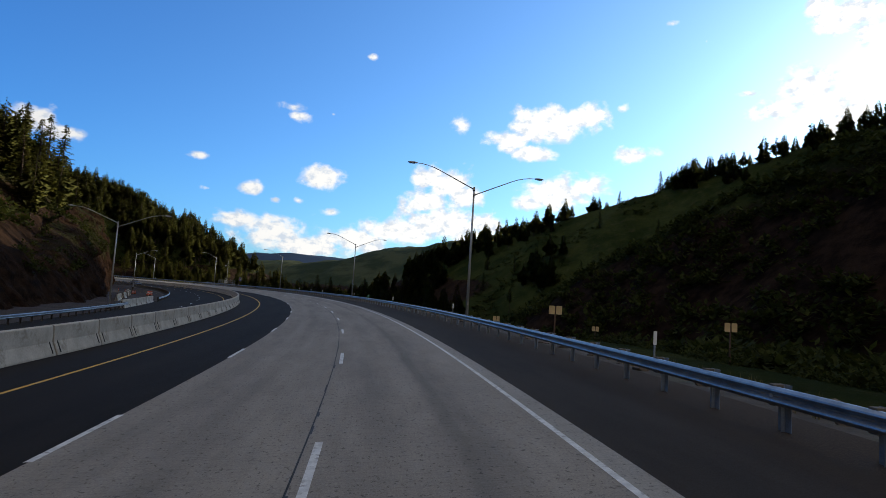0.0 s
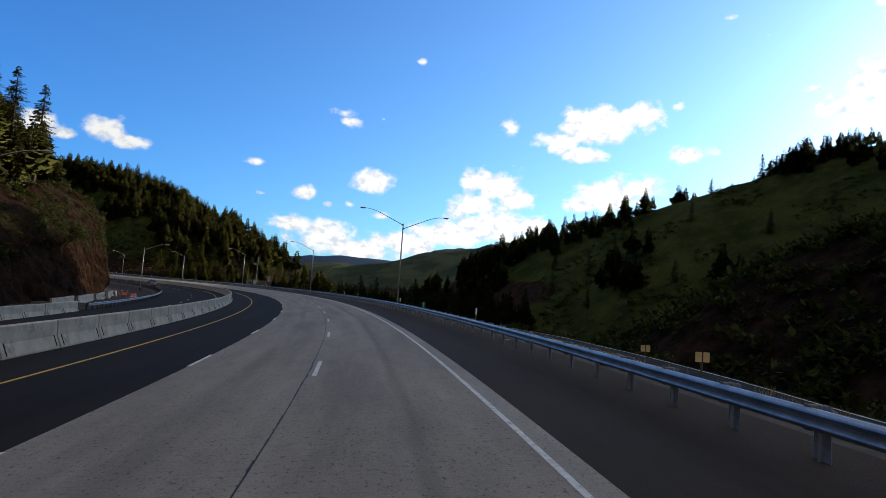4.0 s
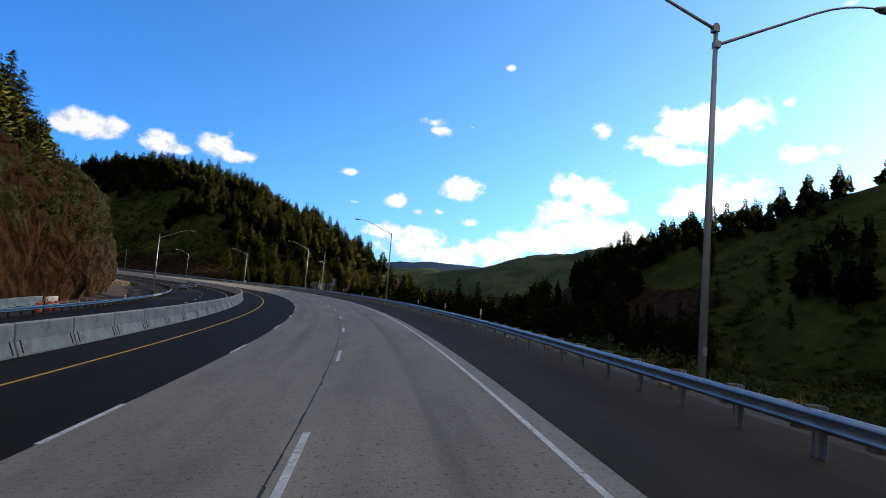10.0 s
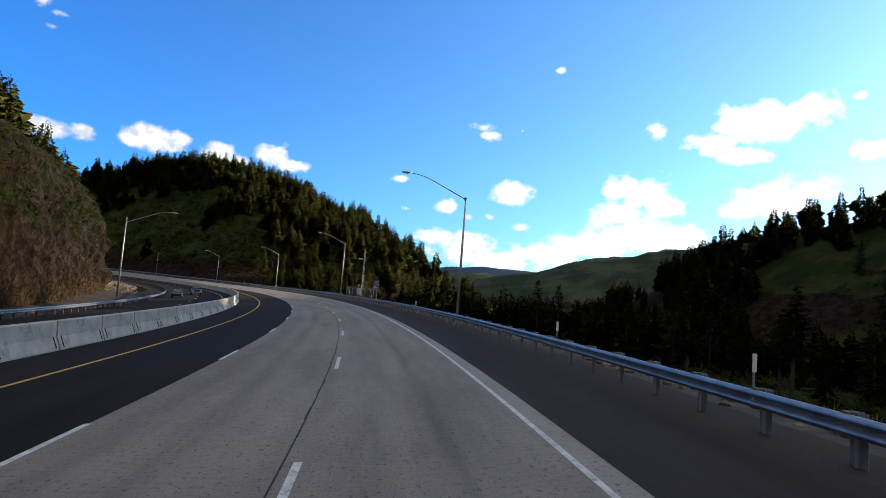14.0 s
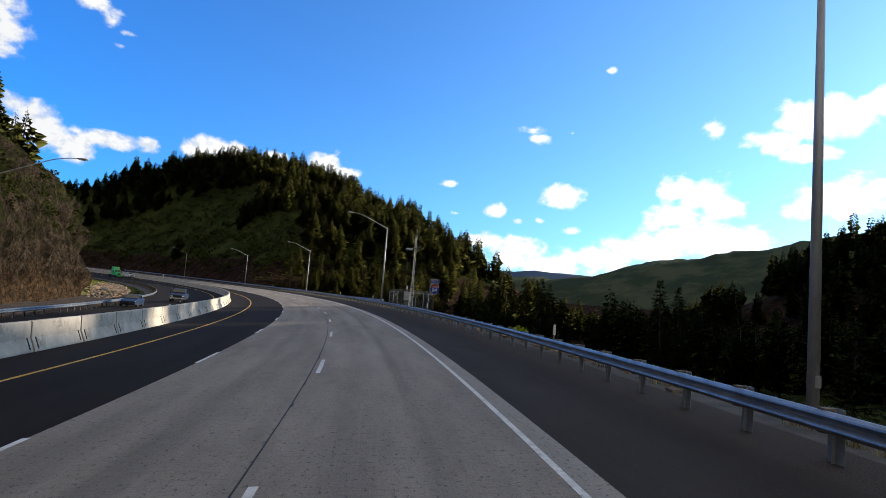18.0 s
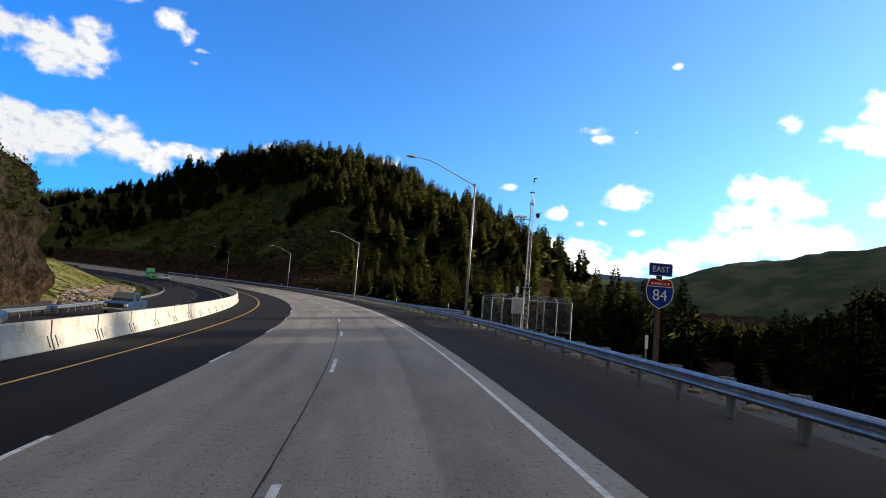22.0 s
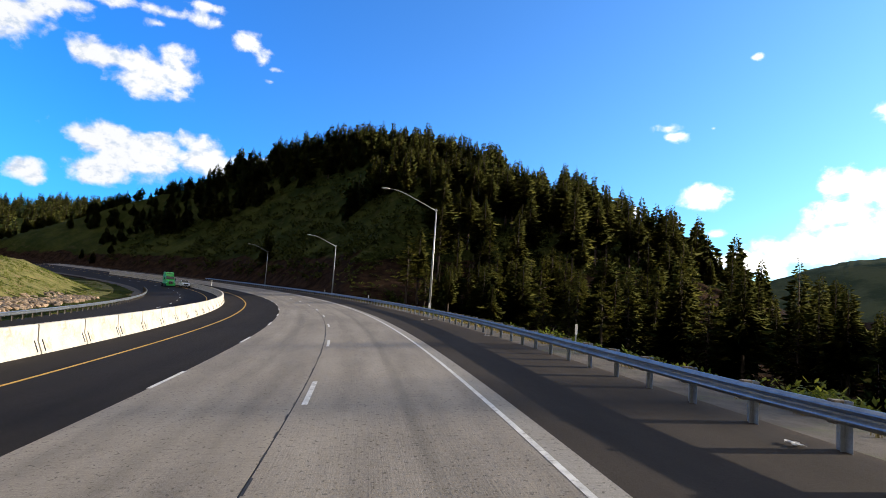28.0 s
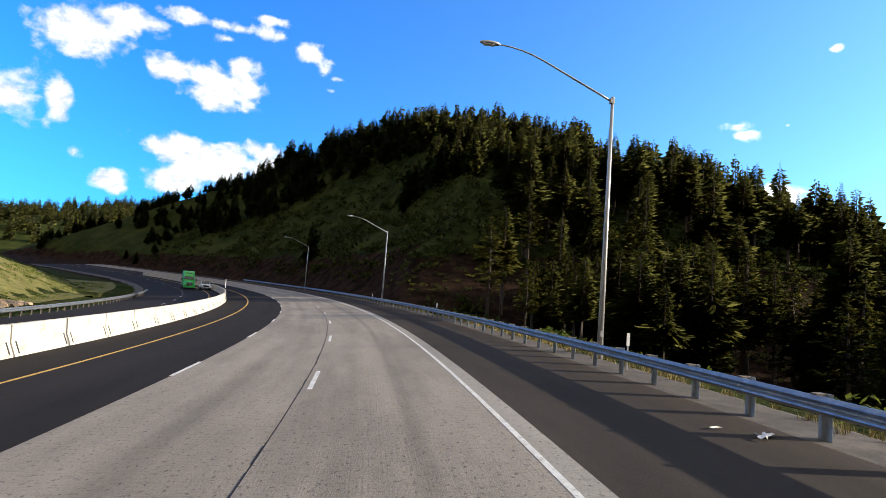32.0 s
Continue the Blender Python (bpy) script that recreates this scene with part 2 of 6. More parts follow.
    hill = k.add("ShaderNodeBump", {"Strength": 0.6, "Distance": 0.012, "Height": relief}).outputs[0]
    shade = k.add("ShaderNodeBsdfPrincipled", {"Base Color": colour, "Roughness": rough, "Normal": hill, "Specular IOR Level": spec})
    k.tree.links.new(shade.outputs[0], k.add("ShaderNodeOutputMaterial").inputs[0])
    return m


def hillside(name):
    """Grass, bare earth on the steep parts and dry patches; far ground carries haze in its colour."""
    m = bpy.data.materials.new(name)
    m.use_nodes = True
    k = Nodes(m.node_tree)
    at = k.add("ShaderNodeTexCoord").outputs["Object"]
    geo = k.add("ShaderNodeNewGeometry").outputs
    steep = k.add("ShaderNodeSeparateXYZ", {0: geo["Normal"]}).outputs[2]
    grass = k.mix(k.ramp(k.noise(at, 0.05, 6.0, 0.65), 0.35, 0.65), (0.016, 0.024, 0.006, 1), (0.050, 0.058, 0.015, 1))
    grass = k.mix(k.ramp(k.noise(at, 0.9, 5.0, 0.7), 0.42, 0.66, 0.0, 0.6), grass, (0.020, 0.032, 0.009, 1))
    grass = k.mix(k.ramp(k.noise(at, 0.21, 7.0, 0.75), 0.52, 0.70, 0.0, 0.5), grass, (0.085, 0.070, 0.034, 1))
    earth = k.mix(k.ramp(k.noise(at, 0.35, 7.0, 0.7), 0.35, 0.65), (0.011, 0.007, 0.005, 1), (0.038, 0.023, 0.015, 1))
    edge = k.math("ADD", steep, k.math("MULTIPLY", k.math("SUBTRACT", k.noise(at, 0.12, 6.0, 0.7), 0.5), 0.30))
    place = k.add("ShaderNodeSeparateXYZ", {0: at}).outputs
    edge = k.math("ADD", edge, k.math("MULTIPLY", k.ramp(place[1], 240.0, 290.0), k.ramp(k.math("ADD", place[2], k.math("MULTIPLY", k.noise(at, 0.06, 3.0), 10.0)), 15.0, 25.0, 0.0, 0.35)))
    edge = k.math("SUBTRACT", edge, k.math("MULTIPLY", k.ramp(place[1], 290.0, 320.0), k.ramp(k.math("ADD", place[2], k.math("MULTIPLY", k.noise(at, 0.06, 3.0), 10.0)), 24.0, 13.0, 0.0, 0.40)))
    edge = k.math("SUBTRACT", edge, k.math("MULTIPLY", k.ramp(place[1], 165.0, 115.0, 0.0, 0.13), k.ramp(place[2], 26.0, 12.0)))
    # with distance the base colour goes grey-green, standing for haze
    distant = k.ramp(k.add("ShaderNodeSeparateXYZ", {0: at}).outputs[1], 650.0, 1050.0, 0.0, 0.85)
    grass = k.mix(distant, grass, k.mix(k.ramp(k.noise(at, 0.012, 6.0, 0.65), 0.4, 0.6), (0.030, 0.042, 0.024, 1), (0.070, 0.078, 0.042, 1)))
    # farthest ridges tinted blue: aerial haze put into the colour
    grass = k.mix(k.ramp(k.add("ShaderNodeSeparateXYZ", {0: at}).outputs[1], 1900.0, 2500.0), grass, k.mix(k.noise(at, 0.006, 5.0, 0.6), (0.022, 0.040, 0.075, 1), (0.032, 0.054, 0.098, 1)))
    colour = k.mix(k.ramp(edge, 0.74, 0.62), grass, earth)
    rough_noise = k.noise(at, 2.2, 6.0, 0.75)
    hill = k.add("ShaderNodeBump", {"Strength": 0.9, "Distance": 0.5, "Height": rough_noise}).outputs[0]
    shade = k.add("ShaderNodeBsdfPrincipled", {"Base Color": colour, "Roughness": 1.0, "Normal": hill, "Specular IOR Level": 0.02})
    k.tree.links.new(shade.outputs[0], k.add("ShaderNodeOutputMaterial").inputs[0])
    return m


M_GROUND = hillside("grass_earth_and_haze")
M_CONCRETE = paving("road_concrete", (0.165, 0.143, 0.116), (0.33, 0.29, 0.236), tracks=((-4.2, 0.6, 0.5), (-2.95, 0.45, 0.8), (-2.2, 0.6, 0.35), (-0.15, 0.55, 0.45), (1.0, 0.24, 0.95), (1.25, 0.7, 0.5)), groove=0.35)
M_STRIP = paving("road_concrete_edge", (0.20, 0.183, 0.155), (0.36, 0.33, 0.285), groove=0.3)
M_ASPHALT = paving("new_asphalt", (0.0115, 0.0095, 0.0078), (0.026, 0.0215, 0.0175), tracks=((-6.0, 0.5, 0.4), (-7.9, 0.5, 0.4)), rough=0.9, spec=0.1)
M_SHOULDER = paving("shoulder_asphalt", (0.026, 0.0215, 0.018), (0.050, 0.0415, 0.034), rough=0.95, spec=0.1, dust=(6.05, 1.3, 0.85, (0.060, 0.046, 0.035)))
M_GRAVEL = material("gravel_verge", (0.040, 0.032, 0.024), (0.095, 0.077, 0.060), 1.5, 0.95, 25.0, 0.9, relief=0.05, coat=((0.060, 0.066, 0.022), 0.7, 0.5))
M_SEAL = material("joint_sealant", (0.010, 0.010, 0.010), (0.03, 0.03, 0.03), 6.0, 0.7)
M_WHITE = material("white_road_paint", (0.48, 0.47, 0.44), (0.72, 0.71, 0.67), 4.0, 0.7, 30.0, coat=((0.28, 0.26, 0.23), 0.95, 7.0))
M_YELLOW = material("yellow_road_paint", (0.55, 0.30, 0.03), (0.70, 0.40, 0.05), 4.0, 0.7, 30.0, coat=((0.25, 0.16, 0.04), 0.6, 5.0))
M_BARRIER = material("barrier_concrete", (0.37, 0.335, 0.28), (0.54, 0.50, 0.425), 1.2, 0.9, 18.0, 0.3, random_tone=0.07, coat=((0.22, 0.185, 0.14), 0.7, 1.6))
M_DARK = material("dark_joint", (0.012, 0.012, 0.012), (0.03, 0.03, 0.028), 5.0, 0.9)
M_STEEL = material("galvanised_steel", (0.20, 0.225, 0.245), (0.34, 0.365, 0.385), 2.5, 0.40, 30.0, 0.12, metal=0.75, random_tone=0.05, coat=((0.22, 0.22, 0.22), 0.5, 2.0))
M_POST = material("weathered_post_steel", (0.22, 0.24, 0.26), (0.36, 0.39, 0.42), 3.0, 0.55, 30.0, 0.15, metal=0.5, random_tone=0.08)
M_BLOCK = material("blockout_wood", (0.10, 0.085, 0.07), (0.20, 0.17, 0.14), 4.0, 0.9, 30.0, random_tone=0.2)
M_POLE = material("lamp_pole_steel", (0.30, 0.31, 0.32), (0.46, 0.47, 0.48), 1.5, 0.5, 20.0, 0.1, metal=0.55, stretch=(1, 1, 0.2))
M_NEEDLES = material("conifer_needles", (0.056, 0.066, 0.020), (0.150, 0.152, 0.042), 0.35, 0.85, 5.0, 0.2, island=0.30, spec=0.05, leaf=0.42)
M_BARK = material("conifer_bark", (0.026, 0.019, 0.015), (0.070, 0.050, 0.037), 2.0, 0.95, 12.0, 0.6, stretch=(1, 1, 0.2))


# ---- geometry helpers ----
def mesh(name, verts, faces, mats=(), smooth=False, uv=None, slots=None, normals=None):
    data = bpy.data.meshes.new(name)
    data.from_pydata(verts, [], faces)
    for m in mats:
        data.materials.append(m)
    if slots is not None:
        data.polygons.foreach_set("material_index", slots)
    if smooth:
        data.polygons.foreach_set("use_smooth", [True] * len(data.polygons))
    if uv is not None:
        layer = data.uv_layers.new(name="uv")
        index = np.empty(len(data.loops), dtype=np.int32)
        data.loops.foreach_get("vertex_index", index)
        layer.data.foreach_set("uv", np.asarray(uv, dtype=np.float32)[index].ravel())
    data.update()
    if normals is not None:
        data.polygons.foreach_set("use_smooth", [True] * len(data.polygons))
        data.normals_split_custom_set_from_vertices(np.asarray(normals, dtype=np.float32))
    return data


def part(name, data, parent, label=""):
    ob = new(name, data)
    ob.parent = parent
    return tagged(ob, label) if label else ob


def empty(name, m, label, category, group="", kind=""):
    ob = new(name)
    ob.empty_display_size = 0.3
    ob.matrix_world = m
    return tagged(ob, label, category, group, kind)


def bm_mesh(name, bm, mat, smooth=False):
    data = bpy.data.meshes.new(name)
    bm.to_mesh(data)
    bm.free()
    for m in mat if isinstance(mat, (list, tuple)) else [mat]:
        data.materials.append(m)
    if smooth:
        data.polygons.foreach_set("use_smooth", [True] * len(data.polygons))
    return data


def box(name, size, mat, at=(0, 0, 0), bevel=0.0, turn=None):
    bm = bmesh.new()
    bmesh.ops.create_cube(bm, size=1.0, matrix=Matrix.Diagonal((*size, 1)))
    if bevel:
        bmesh.ops.bevel(bm, geom=bm.edges[:], offset=bevel, segments=2, affect="EDGES", profile=0.6)
    bmesh.ops.transform(bm, matrix=Matrix.Translation(at) @ (turn or Matrix()), verts=bm.verts)
    return bm_mesh(name, bm, mat)


def tube(name, points, radii, mat, sides=8, cap=True):
    """A round bar through the points, with a radius at each."""
    points = [Vector(p) for p in points]
    verts, faces = [], []
    for i, p in enumerate(points):
        along = (points[min(i + 1, len(points) - 1)] - points[max(i - 1, 0)]).normalized()
        side = along.cross(Vector((0, 0, 1)) if abs(along.z) < 0.95 else Vector((1, 0, 0))).normalized()
        up = side.cross(along)
        for j in range(sides):
            w = 2 * math.pi * j / sides
            verts.append(p + radii[i] * (math.cos(w) * side + math.sin(w) * up))
    for i in range(len(points) - 1):
        for j in range(sides):
            q = i * sides
            faces.append((q + j, q + (j + 1) % sides, q + sides + (j + 1) % sides, q + sides + j))
    if cap:
        faces.append(tuple(range(sides))[::-1])
        faces.append(tuple(range(len(verts) - sides, len(verts))))
    return mesh(name, verts, faces, [mat], smooth=len(points) > 2)


# ---- the road's line ----
HEADINGS = np.radians([-16.313, -10.834, -5.358, 0.114, 5.572, 10.995, 16.334, 21.657, 27.241, 33.115, 39.042, 44.992, 51.122, 57.495, 64.043, 70.683, 77.361, 84.054, 90.753, 97.454, 104.156, 110.858, 117.56, 124.262])
STEP = 40.0
RS = np.arange(-100, 700.5, 1.0)
knots = np.arange(-140, 781, STEP)
u = np.abs((RS[:, None] - knots[None]) / STEP)
RH = np.where(u < 1, (4 - 6 * u**2 + 3 * u**3) / 6, np.where(u < 2, (2 - u) ** 3 / 6, 0)) @ HEADINGS
mid = (RH[1:] + RH[:-1]) / 2
RX, RY = np.r_[0, np.cumsum(-np.sin(mid))], np.r_[0, np.cumsum(np.cos(mid))]
RX, RY = RX - RX[100] + 2.717, RY - RY[100] + (-26.704)
RZ = 3.8078e-03 * RS - 0.0070 + 4.5e-05 * np.clip(RS - 315, 0, None) ** 2
BANK = 0.0775


def section(lat):
    """Height of the paved section over its middle line."""
    lat = np.asarray(lat, float)
    return np.where(lat < 3.05, BANK * lat, BANK * 3.05 + 0.035 * (lat - 3.05))


def road(s, lat, up=0.0):
    """The place on the road at s metres along, lat metres to the right, up metres over the surface."""
    s, lat = np.asarray(s, float), np.asarray(lat, float)
    h = np.interp(s, RS, RH)
    return np.stack([np.interp(s, RS, RX) + np.cos(h) * lat, np.interp(s, RS, RY) + np.sin(h) * lat, np.interp(s, RS, RZ) + section(lat) + up], -1)


def road_pose(s, lat, up=0.0):
    """A frame on the road: x to the right, y along it, z up."""
    p = road(s, lat, up)
    return Matrix.Translation([float(v) for v in p]) @ Matrix.Rotation(float(np.interp(s, RS, RH)), 4, "Z")


def ribbon(name, s0, s1, lats, mat, up=0.0, step=2.0, thick=0.0):
    """A strip of paving between the lateral lines, with (lateral, along) coordinates."""
    ss = np.linspace(s0, s1, max(2, int(round((s1 - s0) / step)) + 1))
    cols = len(lats)
    grid = road(ss[:, None], np.asarray(lats)[None, :], up)
    verts = grid.reshape(-1, 3)
    uv = np.stack(np.broadcast_arrays(np.asarray(lats)[None, :], ss[:, None]), -1).reshape(-1, 2)
    faces = [(i * cols + j, i * cols + j + 1, (i + 1) * cols + j + 1, (i + 1) * cols + j) for i in range(len(ss) - 1) for j in range(cols - 1)]
    if thick:
        count = len(verts)
        verts = np.r_[verts, verts - (0, 0, thick)]
        uv = np.r_[uv, uv]
        rows = len(ss)
        for i in range(rows - 1):
            a, b = i * cols, (i + 1) * cols
            faces += [(a, b, b + count, a + count), (b + cols - 1, a + cols - 1, a + cols - 1 + count, b + cols - 1 + count)]
        for j in range(cols - 1):
            a, b = j, (rows - 1) * cols + j
            faces += [(a + 1, a, a + count, a + 1 + count), (b, b + 1, b + 1 + count, b + count)]
    return mesh(name, verts.tolist(), faces, [mat], uv=uv)


# ---- ground ----
def lattice(x, y, seed):
    """Random values between 0 and 1 on whole numbers."""
    q = np.sin(x * 127.1 + y * 311.7 + seed * 74.7) * 43758.5453
    return q - np.floor(q)


def fuzz(x, y, size, seed=0, octaves=4):
    """Smooth noise between about -1 and 1."""
    out, amount, total = 0.0, 1.0, 0.0
    for o in range(octaves):
        px, py = x / size * 2**o + 17.3 * o, y / size * 2**o - 9.1 * o
        ix, iy = np.floor(px), np.floor(py)
        fx, fy = px - ix, py - iy
        fx, fy = fx * fx * (3 - 2 * fx), fy * fy * (3 - 2 * fy)
        a, b = lattice(ix, iy, seed + o), lattice(ix + 1, iy, seed + o)
        c, d = lattice(ix, iy + 1, seed + o), lattice(ix + 1, iy + 1, seed + o)
        out = out + amount * (2 * ((a * (1 - fx) + b * fx) * (1 - fy) + (c * (1 - fx) + d * fx) * fy) - 1)
        total += amount
        amount *= 0.5
    return out / total


def step01(v, a, b):
    w = np.clip((v - a) / (b - a), 0, 1)
    return w * w * (3 - 2 * w)


# ridge lines: places, fall per metre, roundness
RIDGES = [
    ([(19, 148, -2), (36, 122, 12), (54, 97, 24.5), (72, 71, 37.5), (105, 40, 58), (220, 20, 110)], 1.1, 5.0),
    ([(-40, 432, 8), (8, 418, 37), (48, 372, 45), (78, 345, 55), (112, 325, 67), (150, 312, 78), (205, 272, 98)], 0.75, 9.0),
    ([(-130, 385, -6.5), (-172, 398, 11.5), (-205, 415, 33.5), (-240, 432, 53.5), (-290, 445, 73), (-335, 445, 79), (-385, 425, 70), (-440, 405, 54), (-520, 398, 41), (-610, 385, 12)], 0.50, 16.0),
    # ridge out of view, raised to block the sun from the first stretch
    ([(235, 255, 130), (262, 185, 170), (290, 40, 190)], 1.5, 10.0),
    ([(-1150, 380, 45), (-930, 470, 70), (-890, 560, 94), (-900, 700, 114)], 0.25, 40.0),
    ([(-520, 1480, 62), (-275, 1440, 86), (-120, 1455, 123), (20, 1460, 149), (160, 1440, 177), (420, 1300, 206), (900, 1000, 240)], 0.42, 60.0),
    ([(-2200, 3300, 170), (-1142, 3440, 196), (-944, 3500, 225), (-700, 3560, 215), (200, 3700, 190), (1800, 3300, 260)], 0.22, 120.0),
    ([(-150, 60, 42), (-175, 130, 50), (-205, 190, 48), (-215, 215, 34)], 0.55, 12.0),
    ([(-160, -60, 50), (-150, 60, 44)], 0.5, 12.0),
]


def ridge_height(x, y, line, fall, rounding):
    best = np.full(np.shape(x), -1e9)
    for (ax, ay, az), (bx, by, bz) in zip(line, line[1:]):
        dx, dy = bx - ax, by - ay
        t = np.clip(((x - ax) * dx + (y - ay) * dy) / (dx * dx + dy * dy), 0, 1)
        away = np.hypot(x - ax - t * dx, y - ay - t * dy)
        best = np.maximum(best, az + t * (bz - az) - fall * (np.sqrt(away**2 + rounding**2) - rounding))
    return best


def along_road(x, y):
    """Distance along, and to the right of, the road for many places."""
    x, y = np.asarray(x, float), np.asarray(y, float)
    s, lat = np.empty(x.size), np.empty(x.size)
    px, py = x.ravel(), y.ravel()
    tx, ty, th, ts = RX[::4], RY[::4], RH[::4], RS[::4]
    for i in range(0, px.size, 20000):
        qx, qy = px[i : i + 20000, None], py[i : i + 20000, None]
        m = ((qx - tx) ** 2 + (qy - ty) ** 2).argmin(1)
        ex, ey = qx[:, 0] - tx[m], qy[:, 0] - ty[m]
        s[i : i + 20000] = ts[m] - np.sin(th[m]) * ex + np.cos(th[m]) * ey
        lat[i : i + 20000] = np.cos(th[m]) * ex + np.sin(th[m]) * ey
    return s.reshape(x.shape), lat.reshape(x.shape)


def side_road(s):
    """How far right of the motorway's middle the lower side road runs."""
    return 14.9 + 6.6 * step01(s, 72, 114) + 26.0 * step01(s, 128, 220)


def cut_foot(s):
    """How far left of the motorway's middle the cut face meets the ditch."""
    return -35.0 - 1.6 * step01(s, 150, 190) - 1.4 * step01(s, 262, 290) + 1.0 * step01(s, 318, 331)


def ground_height(x, y):
    x, y = np.asarray(x, float), np.asarray(y, float)
    s, lat = along_road(x, y)
    level = np.interp(s, RS, RZ)
    paved = level + section(np.clip(lat, -27, 9.5))
    # to the right the ground falls into the valley
    depth = 1.9 + 4.1 * step01(s, 70, 105) + 3.0 * step01(s, 120, 190) - 4.0 * step01(s, 415, 450)
    right = paved - 0.35 - depth * step01(lat, 10.0, 40.0) - 0.02 * np.clip(lat - 40, 0, 400)
    dip = 0.45 * (1 - step01(s, 130, 170))
    right = right - dip * step01(lat, 10.5, 15.0)
    middle = side_road(s)
    lane = paved - 1.65 - 0.45 * step01(s, 72, 105) - 4.5 * step01(s, 130, 185)
    beside = (1 - step01(np.abs(lat - middle), 3.2, 6.5)) * (s < 210)
    right = right * (1 - beside) + lane * beside
    # to the left a ditch, then the cut bank or the grassy mound
    toe = lat - cut_foot(s) + 3.5
    bank = np.clip(-toe, 0, None)
    low = 8.0 + 11.0 * step01(s, 130, 225)
    sheer = 1.6 + 1.8 * step01(s, 140, 220)
    cut = np.minimum(np.minimum(bank * sheer, low + (bank - low / sheer) * 1.0), 26 + 0.45 * bank)
    bank = np.clip(-lat - 33.0, 0, None)
    mound = np.minimum(bank * 0.4, 4.2 + 0.1 * np.minimum(bank, 40)) * (1 - step01(s, 440, 500)) + (fuzz(x, y, 5, 61, 3) * 0.30) * np.clip(bank / 3, 0, 1)
    blend = step01(s, 329, 341)
    left = paved - 1.9 + 1.0 * blend + cut * (1 - blend) + mound * blend
    base = np.where(lat > 0, right, left)
    hills = np.full(x.shape, -200.0)
    for line, fall, rounding in RIDGES:
        hills = np.maximum(hills, ridge_height(x, y, line, fall, rounding))
    far = np.clip((np.hypot(x + 150, y - 250) - 350) / 600, 0, 1)
    hills = hills + fuzz(x, y, 60, 3) * (2.2 + 8 * far) + fuzz(x, y, 11, 5, 3) * 0.7
    # the hill is cut back beside the road
    back = np.clip(lat - 12.5, 0, None)
    shelf = paved + np.minimum(back * 1.15, 8.5 + (back - 7.4) * 0.72 + np.clip(back - 30, 0, None) * 0.5) + np.clip(cut_foot(s) - 3.5 - lat, 0, None) * (1.0 * (1 - blend) + 0.32 * blend + 0.5 * step01(-lat, 90, 160)) - 1.9 * (1 - blend) * (lat < -20)
    hills = np.minimum(hills, shelf)
    base = base + fuzz(x, y, 9, 8, 3) * 0.45 * step01(np.where(lat > 0, lat - 11, -lat - 29), 0, 8)
    z = np.maximum(base, hills)
    z = np.where((lat > -27.5) & (lat < 9.0), paved - 0.55, z)
    return z


def axis(fine0, fine1, fine, end0, end1):
    mid_part = np.arange(fine0, fine1 + 0.1, fine)
    low, high, a, b, g = [], [], fine0, fine1, fine
    while a > end0:
        g *= 1.12
        a -= g
        low.append(a)
    g = fine
    while b < end1:
        g *= 1.12
        b += g
        high.append(b)
    return np.r_[low[::-1], mid_part, high]


gx, gy = axis(-470, 200, 2.6, -3900, 3900), axis(-60, 480, 2.6, -900, 4300)
XX, YY = np.meshgrid(gx, gy)
ZZ = ground_height(XX, YY)
rows, cols = XX.shape
faces = [(i * cols + j, i * cols + j + 1, (i + 1) * cols + j + 1, (i + 1) * cols + j) for i in range(rows - 1) for j in range(cols - 1)]
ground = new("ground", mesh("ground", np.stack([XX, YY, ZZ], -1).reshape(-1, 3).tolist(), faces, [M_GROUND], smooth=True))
tagged(ground, "green grassy hills with brown earth cuts, a valley and far ridges tinted for haze", "ground", kind="structure")

# ---- road ----
S0, S1 = -60.0, 640.0
road_deck = new("road", ribbon("road", S0, S1, [-5.0, -1.325], M_CONCRETE, thick=0.25))
tagged(road_deck, "grey concrete motorway lanes with worn wheel tracks", "road", kind="structure")
part("lane_slab", ribbon("lane_slab", S0, S1, [-1.295, 2.66], M_CONCRETE, thick=0.25), road_deck)
part("edge_strip", ribbon("edge_strip", S0, S1, [2.662, 3.05], M_STRIP, thick=0.25), road_deck, "pale unworn concrete edge strip")
for s0 in np.arange(S0, S1, 20.0):
    seam = ribbon("joint_sealant", s0, s0 + 20.0, [-1.335, -1.285], M_SEAL, up=-0.012)
    part("joint_sealant", seam, road_deck, "black sealed joint between concrete lanes")
jag = random.Random(3)
for s0 in np.arange(0, 420, 1.3):
    if jag.random() < 0.55:
        a, w, l = jag.uniform(-1.35, -1.295), jag.uniform(0.012, 0.045), jag.uniform(0.3, 1.2)
        part("spalled_edge", ribbon("spalled_edge", s0, s0 + l, [a, a + w], M_SEAL, up=0.002, step=1.0), road_deck)
part("passing_lane", ribbon("passing_lane", S0, S1, [-12.6, -8.8, -5.003], M_ASPHALT, up=-0.004, thick=0.25), road_deck, "dark new asphalt passing lane")
part("shoulder", ribbon("shoulder", S0, S1, [3.053, 5.5, 7.6], M_SHOULDER, up=-0.006, thick=0.25), road_deck, "dusty asphalt shoulder")
part("opposite_lanes", ribbon("opposite_lanes", S0, S1, [-25.2, -19.0, -12.6], M_ASPHALT, up=-0.008, thick=0.25), road_deck, "dark asphalt lanes for oncoming traffic")
part("edge_line", ribbon("edge_line", S0, S1, [2.56, 2.665], M_WHITE, up=0.004), road_deck, "worn white edge line")
part("median_line", ribbon("median_line", S0, S1, [-8.89, -8.75], M_YELLOW, up=0.002), road_deck, "yellow median line")
part("median_line", ribbon("median_line", S0, S1, [-14.3, -14.16], M_YELLOW, up=0.0), road_deck, "yellow median line")
